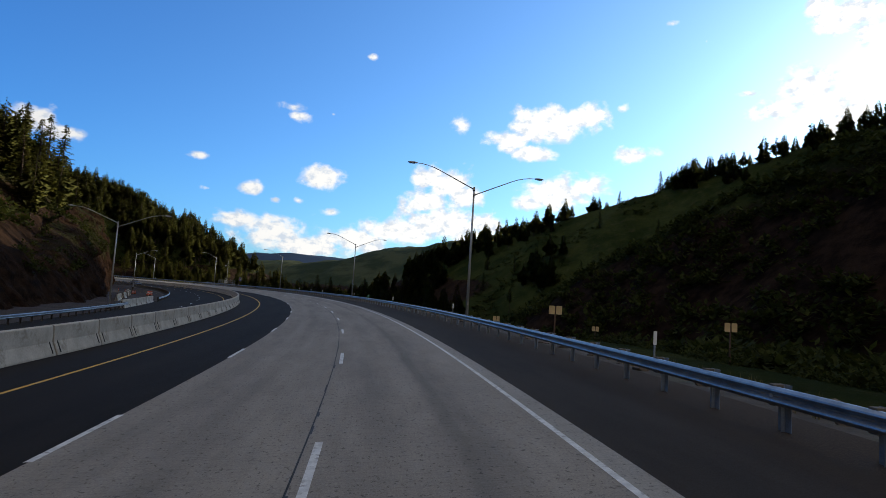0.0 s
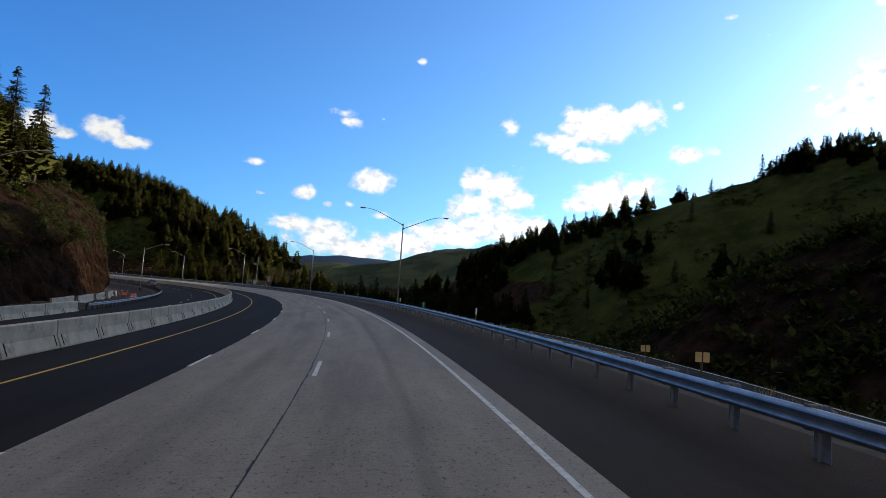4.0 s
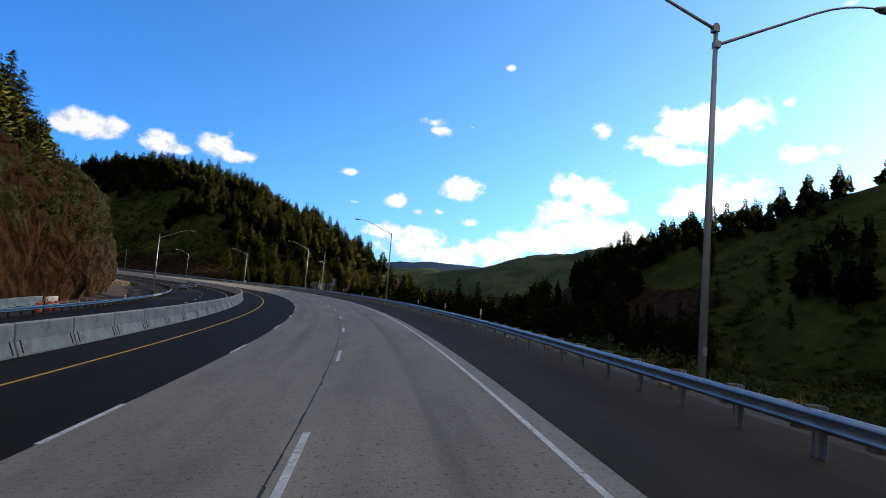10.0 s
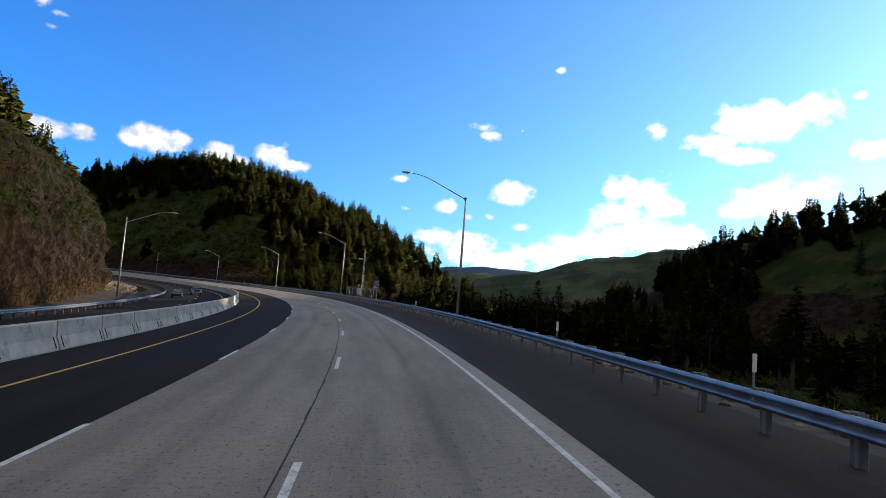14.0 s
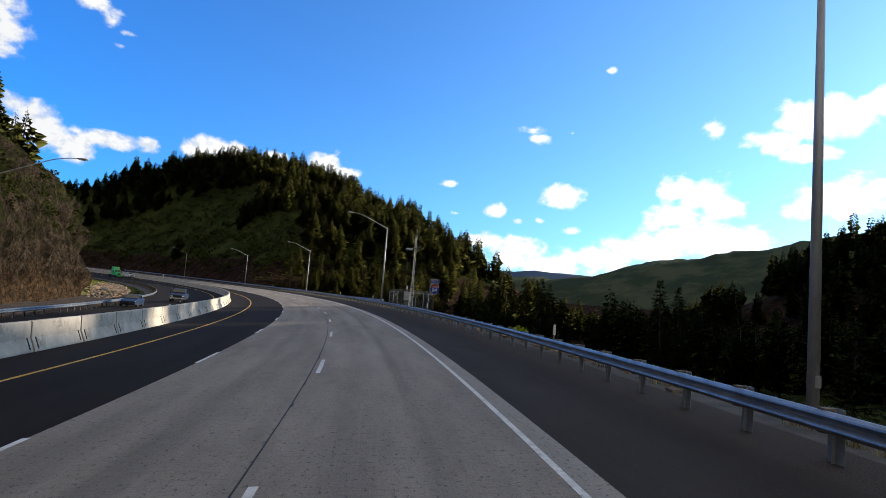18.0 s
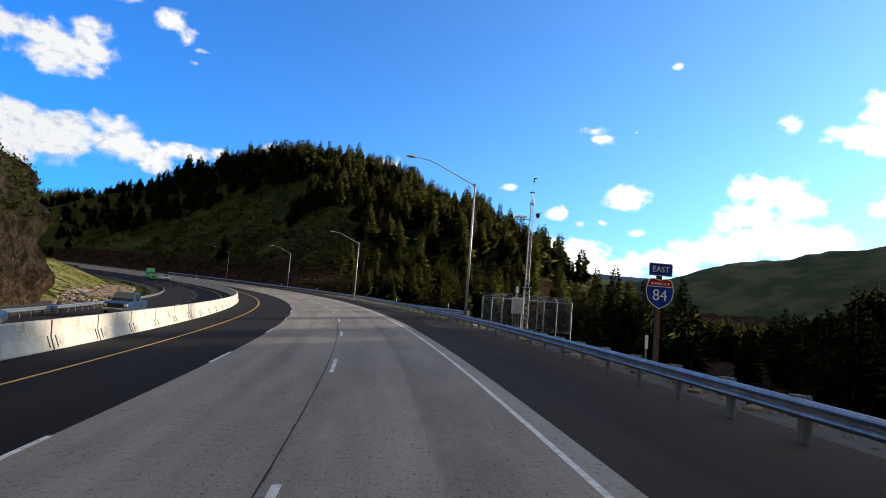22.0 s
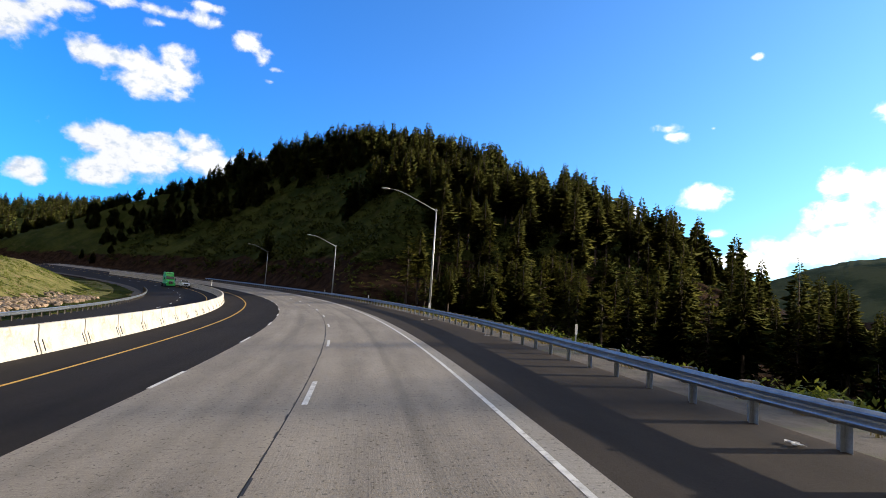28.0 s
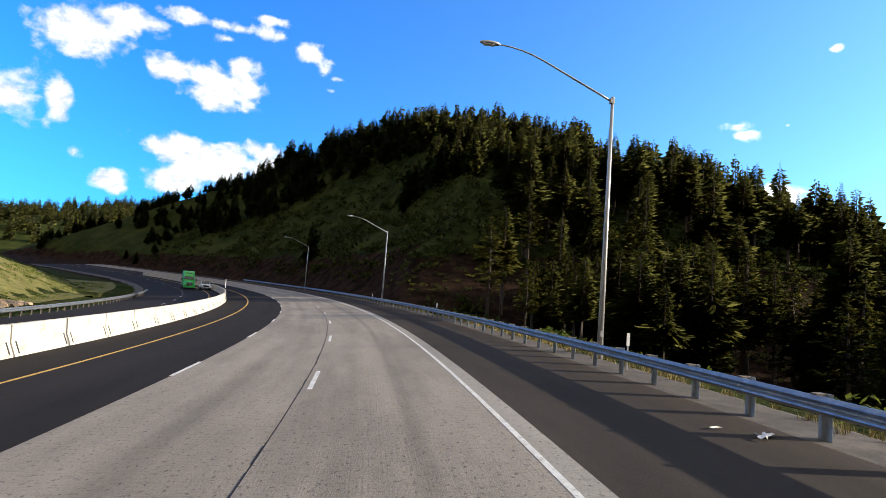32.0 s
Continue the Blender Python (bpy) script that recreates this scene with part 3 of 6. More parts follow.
for end in np.arange(72.9 - 12.335 * 7, 520, 12.335):
    part("lane_dash", ribbon("lane_dash", end - 3.05, end, [-1.17, -1.05], M_WHITE, up=0.004, step=1.0), road_deck)
for end in np.arange(38.6 - 12.335 * 4, 520, 12.335):
    part("lane_dash", ribbon("lane_dash", end - 3.05, end, [-5.06, -4.94], M_WHITE, up=0.004, step=1.0), road_deck)
for end in np.arange(60, 560, 12.335):
    part("lane_dash", ribbon("lane_dash", end - 3.05, end, [-18.5, -18.36], M_WHITE, up=0.0, step=1.0), road_deck)
VERGE_LAT = [-32.0, -28.5, -26.5, -25.2, 7.6, 8.2, 9.2, 10.5, 12.5]
VERGE_DROP = [-1.6, -0.9, -0.25, -0.02, -0.01, -0.02, -0.05, -0.35, -1.3]
FLAT_DROP = VERGE_DROP[:6] + [-0.04, -0.18, -0.95]
for a, b, lats, drop in ((S0, 146.0, VERGE_LAT[4:], FLAT_DROP[4:]), (146.0, S1, VERGE_LAT[4:], VERGE_DROP[4:]), (S0, S1, VERGE_LAT[:4], VERGE_DROP[:4])):
    tagged(new("verge", ribbon("verge", a, b, lats, M_GRAVEL, up=np.array(drop)[None, :])), "strip of stony gravel beside the road", "verge", kind="structure")

# ---- median barrier ----
def barrier_mesh(length):
    """One precast block: sloped foot, steep face, chamfered top, keyed ends."""
    half = [(0.33, 0.0), (0.33, 0.08), (0.24, 0.30), (0.15, 0.52), (0.115, 1.10), (0.085, 1.13)]
    outline = half + [(-x, z) for x, z in half[::-1]]
    stations = [(0.0, 0.93), (0.04, 1.0), (length * 0.33, 1.0), (length * 0.66, 1.0), (length - 0.04, 1.0), (length, 0.93)]
    verts = [(x * k, y, z if z < 0.01 else z - (1 - k) * 0.1) for y, k in stations for x, z in outline]
    c = len(outline)
    faces = [(i * c + j, i * c + (j + 1) % c, (i + 1) * c + (j + 1) % c, (i + 1) * c + j) for i in range(len(stations) - 1) for j in range(c)]
    faces += [tuple(range(c))[::-1], tuple(range(len(verts) - c, len(verts)))]
    return mesh("concrete_barrier", verts, faces, [M_BARRIER])


BLOCK = 4.15
barrier = None
for i, s in enumerate(np.arange(-20.0, 560.0, BLOCK)):
    p, q = Vector(road(s, -11.95)), Vector(road(s + BLOCK, -11.95))
    along = q - p
    long = along.length - 0.11 if barrier is None else long
    m = Matrix.Translation(p) @ along.to_track_quat("Y", "Z").to_matrix().to_4x4()
    if barrier is None:
        barrier = tagged(new("concrete_barrier", barrier_mesh(long)), "pale grey precast concrete median barrier block with dark joints", "barrier", "blocks of the median barrier")
        barrier.matrix_world = m
        for y in (0.24, long - 0.24):
            for x in (0.247, -0.247):
                slot = part("lifting_slot", box("lifting_slot", (0.03, 0.065, 0.46), M_DARK, (x * 0.922, y, 0.33), 0.006, Matrix.Rotation(math.atan2(0.18, 0.44) * (-1 if x > 0 else 1), 4, "Y")), barrier, "dark tapered slot at the block's end")
        pin = part("connecting_pin", tube("connecting_pin", [(0, -0.06, 0.0), (0, -0.06, 1.0)], [0.04, 0.04], M_DARK, 6), barrier, "dark steel joint pin")
    else:
        copy_thing(barrier, m)


# ---- guardrails ----
BEAM = [(0.0, 0.155), (0.022, 0.150), (0.070, 0.112), (0.083, 0.085), (0.070, 0.058), (0.018, 0.018), (0.018, -0.018), (0.070, -0.058), (0.083, -0.085), (0.070, -0.112), (0.022, -0.150), (0.0, -0.155)]


def guardrail(name, s0, s1, lat, side, label, rise=0.60, bend=None, post_mat=None):
    """A W-beam rail on posts with blockouts. side: -1 when its face looks left."""
    rail = empty(name, Matrix(), label, "guardrail")
    line = (lambda s: lat) if bend is None else bend
    edge = [(side * (x + 0.16), z) for x, z in BEAM] + [(side * (x + 0.156), z) for x, z in BEAM[::-1]]
    c = len(edge)
    for s in np.arange(s0, s1 - 0.5, 3.81):
        ss = np.linspace(s, min(s + 3.86, s1), 4)
        verts = [road(t, line(t) + x, rise + z) for t in ss for x, z in edge]
        faces = [(i * c + j, i * c + (j + 1) % c, (i + 1) * c + (j + 1) % c, (i + 1) * c + j) for i in range(3) for j in range(c)]
        if side > 0:
            faces = [f[::-1] for f in faces]
        part("beam", mesh("beam", [v.tolist() for v in verts], faces, [M_STEEL], smooth=False), rail)
    flange = 0.078
    bm = bmesh.new()
    for size, at in (((0.006, 0.15, 1.15), (0, 0, 0.2)), ((flange * 2, 0.008, 1.15), (0, 0.075, 0.2)), ((flange * 2, 0.008, 1.15), (0, -0.075, 0.2))):
        bmesh.ops.create_cube(bm, size=1.0, matrix=Matrix.Translation(at) @ Matrix.Rotation(math.pi / 2, 4, "Z") @ Matrix.Diagonal((*size, 1)))
    post_data = bm_mesh("post", bm, post_mat or M_POST)
    block_data = box("blockout", (0.17, 0.14, 0.36), M_BLOCK, (side * 0.085, 0, rise), 0.008)
    mark_data = box("reflector", (0.02, 0.07, 0.07), M_WHITE, (side * 0.18, 0, rise), 0.004)
    for i, s in enumerate(np.arange(s0 + 0.4, s1, 1.905)):
        m = road_pose(s, line(s))
        for word, data, shift in (("post", post_data, -side * 0.08), ("blockout", block_data, 0.0)):
            ob = part(word, data, rail)
            ob.matrix_basis = m @ Matrix.Translation((shift, 0, 0))
        if i % 8 == 4:
            ob = part("reflector", mark_data, rail, "small pale reflector on the beam")
            ob.matrix_basis = m
    return rail


guardrail("guardrail", -18.0, 291.0, 7.0, -1, "galvanised steel guardrail on weathered steel posts beside the shoulder", bend=lambda s: 6.45 + 0.45 * float(step01(s, 93, 285)))
guardrail("guardrail", 284.5, 520.0, 7.35, -1, "galvanised steel guardrail starting behind the fenced station", bend=lambda s: 7.15 + 0.75 * float(step01(s, 300, 336)) + 2.2 * float(np.clip((303 - s) / 18, 0, 1)) ** 1.5)
M_OLDPOST = material("dark_weathered_post", (0.045, 0.038, 0.032), (0.10, 0.086, 0.072), 3.0, 0.8, 30.0, 0.2, random_tone=0.1)
guardrail("guardrail", 72.0, 106.0, -24.4, 1, "galvanised steel guardrail beside the cut slope", post_mat=M_OLDPOST)
guardrail("guardrail", 133.0, 445.0, -24.4, 1, "galvanised steel guardrail along the oncoming lanes", post_mat=M_OLDPOST)


# ---- street lamps ----
def lamp_parts(post, arms, tall=10.75):
    part("base_plate", box("base_plate", (0.42, 0.42, 0.06), M_POLE, (0, 0, -0.4), 0.01), post)
    part("foundation", tube("foundation", [(0, 0, -1.4), (0, 0, -0.45)], [0.28, 0.28], M_GRAVEL, 14), post, "round buried footing")
    part("pole", tube("pole", [(0, 0, -0.9), (0, 0, tall * 0.5), (0, 0, tall)], [0.13, 0.098, 0.068], M_POLE, 10), post)
    part("pole_cap", tube("pole_cap", [(0, 0, tall), (0, 0, tall + 0.06), (0, 0, tall + 0.09)], [0.075, 0.07, 0.02], M_POLE, 10), post)
    part("access_cover", box("access_cover", (0.14, 0.02, 0.24), M_POLE, (0, -0.125, 0.75), 0.005), post)
    for way in arms:
        start = tall - 0.12 - (0.5 if way > 0 else 0.0)
        reach, rise = (5.1, 1.75) if way < 0 else (5.5, 2.0)
        points, radii = [], []
        for i in range(11):
            t = i / 10
            lift = rise * (t * 1.25 if t < 0.6 else 0.75 + 0.25 * (1 - ((1 - t) / 0.4) ** 2))
            points.append((way * (0.05 + reach * t), 0, start + lift))
            radii.append(0.052 - 0.022 * t)
        part("arm", tube("arm", points, radii, M_POLE, 8), post)
        part("clamp", box("clamp", (0.2, 0.2, 0.22), M_POLE, (way * 0.03, 0, start), 0.02), post)
        bm = bmesh.new()
        bmesh.ops.create_uvsphere(bm, u_segments=14, v_segments=8, radius=1.0, matrix=Matrix.Translation((way * (0.05 + reach + 0.36), 0, start + rise + 0.0)) @ Matrix.Diagonal((0.46, 0.17, 0.095, 1)))
        for v in bm.verts:
            v.co.z = max(v.co.z, start + rise - 0.055)
        head = part("luminaire", bm_mesh("luminaire", bm, M_POLE, True), post, "grey cobra-head luminaire")
        part("lens", box("lens", (0.46, 0.22, 0.05), M_LENS, (way * (0.05 + reach + 0.42), 0, start + rise - 0.07), 0.02), head, "pale glass lens")


M_LENS = material("lamp_lens", (0.45, 0.46, 0.46), (0.6, 0.61, 0.6), 3.0, 0.2, spec=0.6)
# along, right, height of the pole's top over the road's middle, arms
LAMPS = [
    (73.96, 9.70, 11.66, (-1, 1)), (140.66, 9.55, 11.30, (-1, 1)), (212.23, 9.18, 11.17, (-1,)), (283.81, 9.05, 11.75, (-1,)), (349.57, 9.88, 11.28, (-1,)),
    (407.31, 9.07, 10.66, (-1,)), (466.15, 8.73, 10.90, (-1,)), (111.61, -27.46, 9.09, (-1, 1)), (252.11, -27.33, 9.55, (1,)),
]
made = {}
for s, lat, top, arms in LAMPS:
    m = road_pose(s, lat, top - 10.75 - float(section(lat)))
    if arms in made:
        copy_thing(made[arms], m)
    else:
        word = "galvanised steel street lamp with two curved arms" if len(arms) == 2 else "galvanised steel street lamp with one curved arm"
        post = empty("street_lamp", m, word, "street lamp", "street lamps along the motorway")
        lamp_parts(post, arms)
        made[arms] = post
        post.matrix_world = m


# ---- cut rock face ----
def rock_face(name, s0, s1, label):
    ss, vs = np.r_[np.arange(s0, 180, 0.9), np.arange(180, s1, 0.34)], np.linspace(0, 1, 40)
    S, V = np.meshgrid(ss, vs)
    rocky = np.maximum(step01(S, 195, 240), 0.85 * step01(V, 0.50, 0.62) * step01(S, 150, 185))
    tall = (9.5 + 13.5 * step01(S, 130, 215) + 1.5 * fuzz(S, S * 0, 23, 2, 2)) * (1 - 0.12 * step01(S, 326, 334))
    lean = 8.5 - 4.8 * step01(S, 180, 240)
    steep = np.where(V < 0.5, V * (1 - 0.55 * rocky), 0.5 * (1 - 0.55 * rocky) + (V - 0.5) * (1 + 0.55 * rocky))
    lat = cut_foot(S) - lean * steep - 3 * step01(V, 0.85, 1.0)
    lat = lat - 18 * step01(S, 330, 334)
    up = V * tall - 1.7
    rough = (1 - rocky) * (fuzz(S, up * 0.6, 3.2, 17, 4) * 1.1 + fuzz(S, up, 1.3, 18, 2) * 0.4) + fuzz(S, up * 1.0, 7, 11, 4) * (1.3 + 1.2 * rocky * V) + rocky * fuzz(S, up, 16, 15, 2) * 1.6 * V + fuzz(S * (1 + 0.5 * rocky), up * 0.8, 2.2, 12, 3) * (0.35 + 0.85 * rocky) + rocky * (np.floor(fuzz(S, up * 1.3, 4.5, 31, 3) * 5) / 5) * 1.5
    rough = rough + rocky * (0.40 * np.abs(np.sin(S * 1.9 + 2.0 * fuzz(S, up, 9, 4, 2))) + 0.30 * np.abs(np.sin(S * 4.3 + 2.5 * fuzz(S, up * 0.4, 6, 9, 2)))) * (1 - 0.7 * step01(V, 0.55, 0.75))
    lat = lat + rough * np.clip(V * 6, 0.15, 1)
    flat_lat = np.full_like(lat, -27.0)
    p = road(S, flat_lat)
    h = np.interp(S, RS, RH)
    p[..., 0] += np.cos(h) * (lat + 27)
    p[..., 1] += np.sin(h) * (lat + 27)
    p[..., 2] += up + 0.35 * fuzz(S, up, 3.0, 21, 2) + rocky * V * 1.6 * fuzz(S, V * 0, 9, 23, 3)
    r, c = S.shape
    faces = [(i * c + j, i * c + j + 1, (i + 1) * c + j + 1, (i + 1) * c + j) for i in range(r - 1) for j in range(c - 1)]
    ob = new(name, mesh(name, p.reshape(-1, 3).tolist(), faces, [M_CLIFF], smooth=False))
    tagged(ob, label, "rock face", kind="structure")
    return p[V[:, 0] > 0.52][:, ss > 120].reshape(-1, 3)


def cliff_material():
    """Red earth low down near the start, weathered basalt with ochre stains further on."""
    m = bpy.data.materials.new("weathered_cut_face")
    m.use_nodes = True
    k = Nodes(m.node_tree)
    at = k.add("ShaderNodeTexCoord").outputs["Object"]
    xyz = k.add("ShaderNodeSeparateXYZ", {0: at}).outputs
    tall = k.vec("MULTIPLY", at, (1.0, 1.0, 0.62))
    basalt = k.mix(k.ramp(k.noise(tall, 0.8, 7.0, 0.7), 0.35, 0.65), (0.014, 0.011, 0.009, 1), (0.078, 0.060, 0.043, 1))
    ochre = k.mix(k.ramp(k.noise(tall, 1.3, 6.0, 0.7), 0.4, 0.62), (0.032, 0.020, 0.012, 1), (0.135, 0.084, 0.044, 1))
    low = k.math("ADD", xyz[2], k.math("MULTIPLY", k.noise(at, 0.15, 4.0), 9.0))
    basalt = k.mix(k.ramp(low, 8.5, 4.0, 0.0, 0.7), basalt, ochre)
    warped = k.vec("ADD", k.vec("MULTIPLY", at, (1.0, 1.0, 0.5)), k.vec("MULTIPLY", k.add("ShaderNodeTexNoise", {"Vector": at, "Scale": 0.9, "Detail": 3.0}).outputs[1], (0.7, 0.7, 0.5)))
    cells = k.add("ShaderNodeTexVoronoi", {"Vector": warped, "Scale": 2.1}, feature="DISTANCE_TO_EDGE").outputs[0]
    cracks = k.ramp(k.math("SUBTRACT", cells, k.math("MULTIPLY", k.noise(at, 3.0, 4.0, 0.7), 0.09)), 0.06, -0.02, 0.0, 0.75)
    basalt = k.mix(cracks, basalt, (0.016, 0.013, 0.011, 1))
    red = k.mix(k.ramp(k.noise(at, 0.5, 7.0, 0.72), 0.36, 0.64), (0.012, 0.0065, 0.0042, 1), (0.046, 0.023, 0.013, 1))
    colour = k.mix(k.ramp(k.math("ADD", xyz[1], k.math("MULTIPLY", k.noise(at, 0.09, 3.0), 40.0)), 205, 182), basalt, red)
    moss = k.math("MULTIPLY", k.ramp(k.noise(at, 0.25, 6.0, 0.7), 0.42, 0.60), k.ramp(k.math("ADD", xyz[2], k.math("MULTIPLY", k.noise(at, 0.3, 3.0), 5.0)), 7.5, 12.0, 0.08, 1.0))
    colour = k.mix(moss, colour, k.mix(k.ramp(k.noise(at, 1.6, 5.0, 0.7), 0.4, 0.6), (0.009, 0.012, 0.005, 1), (0.040, 0.042, 0.015, 1)))
    bumps = k.math("ADD", k.noise(tall, 2.6, 7.0, 0.75), k.noise(at, 9.0, 4.0, 0.7))
    hill = k.add("ShaderNodeBump", {"Strength": 1.0, "Distance": 0.45, "Height": bumps}).outputs[0]
    shade = k.add("ShaderNodeBsdfPrincipled", {"Base Color": colour, "Roughness": 1.0, "Normal": hill, "Specular IOR Level": 0.05})
    k.tree.links.new(shade.outputs[0], k.add("ShaderNodeOutputMaterial").inputs[0])
    return m


M_APRON = material("broken_red_earth", (0.014, 0.009, 0.006), (0.046, 0.029, 0.019), 0.8, 0.95, 7.0, 0.9, relief=0.12, coat=((0.060, 0.046, 0.034), 0.5, 2.6))
sg, lg = np.meshgrid(np.arange(60, 335, 1.3), np.arange(-38.5, -25.4, 0.85), indexing="ij")


def ditch(s, lat):
    """Drop of the ditch's floor below the oncoming lanes' edge."""
    deep = 0.45 + 0.55 * step01(s, 195, 225)
    return np.interp(lat, [-38.5, -34.0, -31.0, -28.5, -26.5, -25.4], [-0.9, -1.2, -1.3, -0.85, -0.22, -0.06]) * deep


apron = road(sg, np.maximum(lg, -27.0))
apron[..., :2] = road(sg, lg)[..., :2]
apron[..., 2] += ditch(sg, lg) + (0.30 * fuzz(sg, lg, 4.0, 81, 3) + 0.20 * fuzz(sg, lg, 1.7, 82, 2)) * step01(-lg, 27.5, 31)
r, c = sg.shape
tagged(new("earth_apron", mesh("earth_apron", apron.reshape(-1, 3).tolist(), [(i * c + j, (i + 1) * c + j, (i + 1) * c + j + 1, i * c + j + 1) for i in range(r - 1) for j in range(c - 1)], [M_APRON], smooth=True)), "strip of broken red-brown earth below the cut face", "ground", kind="structure")
M_CLIFF = cliff_material()
CLIFF_TOP = rock_face("rock_face", 30.0, 334.0, "steep cut face of red earth and weathered brown basalt")


# ---- trees ----
def conifer(rng, tall, wide, whorls, per, crown_from=0.12, sprays=2, ragged=0.35, pine=False, full=1.0):
    """Verts, faces and slots of one tapering conifer: trunk, then whorls of drooping branches built of jagged sprays."""
    verts, faces, slots = [], [], []
    sides = 6
    lean = (rng.uniform(-0.02, 0.02), rng.uniform(-0.02, 0.02))
    for i in range(4):
        t = i / 3
        r = (0.018 * tall) * (1 - t) + 0.02
        for j in range(sides):
            w = 2 * math.pi * j / sides
            verts.append((lean[0] * t * tall + r * math.cos(w), lean[1] * t * tall + r * math.sin(w), t * tall * 0.95 - 0.4 * (1 - t)))
    for i in range(3):
        for j in range(sides):
            faces.append((i * sides + j, i * sides + (j + 1) % sides, (i + 1) * sides + (j + 1) % sides, (i + 1) * sides + j))
            slots.append(1)
    count, turn = whorls * per, rng.uniform(0, 6.28)
    phase = [rng.uniform(0, 6.28) for _ in range(4)]
    for k in range(count):
        u = (k + rng.random()) / count
        t = 1 - (1 - u) ** 0.62
        z = tall * (crown_from + (1 - crown_from) * t)
        profile = (1 - t) ** 0.62 if not pine else (1 - t**2.2) * (0.72 + 0.28 * math.sin(8 * t + phase[0]))
        w = turn + 2.39996 * k + rng.uniform(-0.35, 0.35)
        lobe = 1 + 0.24 * math.sin(11 * t + 2 * w + phase[1]) + 0.16 * math.sin(19 * t - 3 * w + phase[2])
        if pine and rng.random() < 0.22:
            continue
        reach = (wide * profile * (0.62 + 0.38 * min(1, t / 0.14)) * lobe + 0.035 * wide) * rng.uniform(1 - ragged * 0.7, 1 + ragged * 0.25)
        droop = rng.uniform(-0.05, 0.42) * reach * (1 - 1.1 * t)
        ox, oy = lean[0] * z, lean[1] * z
        broad = (reach * rng.uniform(0.30, 0.52) + 0.045 * wide) * full
        for f in range(sprays):
            a, c2 = w + (f - (sprays - 1) / 2) * 0.6, reach * rng.uniform(0.8, 1.05)
            ca, sa = math.cos(a), math.sin(a)
            lift = rng.uniform(-0.5, 0.5) * tall / whorls
            inner = 0.30 * c2
            q = len(verts)
            verts += [
                (ox + ca * inner, oy + sa * inner, z + lift + 0.3 * broad),
                (ox + ca * c2 * 0.68 - sa * broad * 0.5, oy + sa * c2 * 0.68 + ca * broad * 0.5, z + lift - droop * 0.45 + rng.uniform(0.0, 0.3) * broad),
                (ox + ca * c2, oy + sa * c2, z + lift - droop),
                (ox + ca * c2 * 0.68 + sa * broad * 0.5, oy + sa * c2 * 0.68 - ca * broad * 0.5, z + lift - droop * 0.55 - rng.uniform(0.0, 0.3) * broad),
                (ox + ca * c2 * 0.62, oy + sa * c2 * 0.62, z + lift - droop * 0.3 - broad * 0.7),
            ]
            faces += [(q, q + 1, q + 2, q + 3), (q, q + 4, q + 2)]
            slots += [0, 0]
    return np.array(verts), faces, slots


def woods(name, places, kinds, label, sizes, turns):
    """Many trees in one mesh."""
    allv, allf, alls, alln, count = [], [], [], [], 0
    for (x, y, z), size, turn, pick in zip(places, sizes, turns, np.arange(len(places)) * 7 % len(kinds)):
        v, f, s = kinds[pick]
        c, q = math.cos(turn), math.sin(turn)
        w = np.empty_like(v)
        w[:, 0] = (v[:, 0] * c - v[:, 1] * q) * size + x
        w[:, 1] = (v[:, 0] * q + v[:, 1] * c) * size + y
        w[:, 2] = v[:, 2] * size + z
        allv.append(w)
        n = np.stack([w[:, 0] - x, w[:, 1] - y, 0.12 * (w[:, 2] - z)], -1)
        n = n / np.linalg.norm(n, axis=1, keepdims=True) + draw.uniform(-0.5, 0.5, (len(w), 3))
        alln.append(n / np.linalg.norm(n, axis=1, keepdims=True))
        allf += [tuple(i + count for i in face) for face in f]
        alls += s
        count += len(v)
    ob = new(name, mesh(name, np.concatenate(allv).tolist(), allf, [M_NEEDLES, M_BARK], slots=alls, normals=np.concatenate(alln)))
    return tagged(ob, label, "trees", kind="stuff")


rng = random.Random(5)
draw = np.random.RandomState(11)
MID_KINDS = [conifer(rng, 17, 2.7 + 0.5 * (i % 3), 44, 13, 0.22 + 0.08 * (i % 4), 2, 0.6, i % 2 == 1, 0.40) for i in range(10)]
FAR_KINDS = [conifer(rng, 14, 3.6, 8, 6, 0.02, 1, full=1.7) for i in range(6)]
HILL_KINDS = [conifer(rng, 14, 3.1 + 0.6 * (i % 3), 22, 12, 0.04 + 0.05 * (i % 4), 1, 0.5, i % 3 == 2, 0.95) for i in range(12)]


def scatter(count, x0, x1, y0, y1, keep):
    x, y = draw.uniform(x0, x1, count), draw.uniform(y0, y1, count)
    s, lat = along_road(x, y)
    ok = keep(x, y, s, lat) & ~((lat > -36) & (lat < 13)) 
    x, y = x[ok], y[ok]
    return np.stack([x, y, ground_height(x, y) - 0.2], -1)


def open_grass(x, y):
    """The grassy slope with few trees, beside the stand at the bend."""
    return (0.797 * (x + 127.2) + 0.604 * (y - 255.4) < fuzz(x, y, 14, 71, 2) * 5 - 2) & (y > 290) & (x > -330) & (ground_height(x, y) < 36 + fuzz(x, y, 30, 72, 2) * 7)


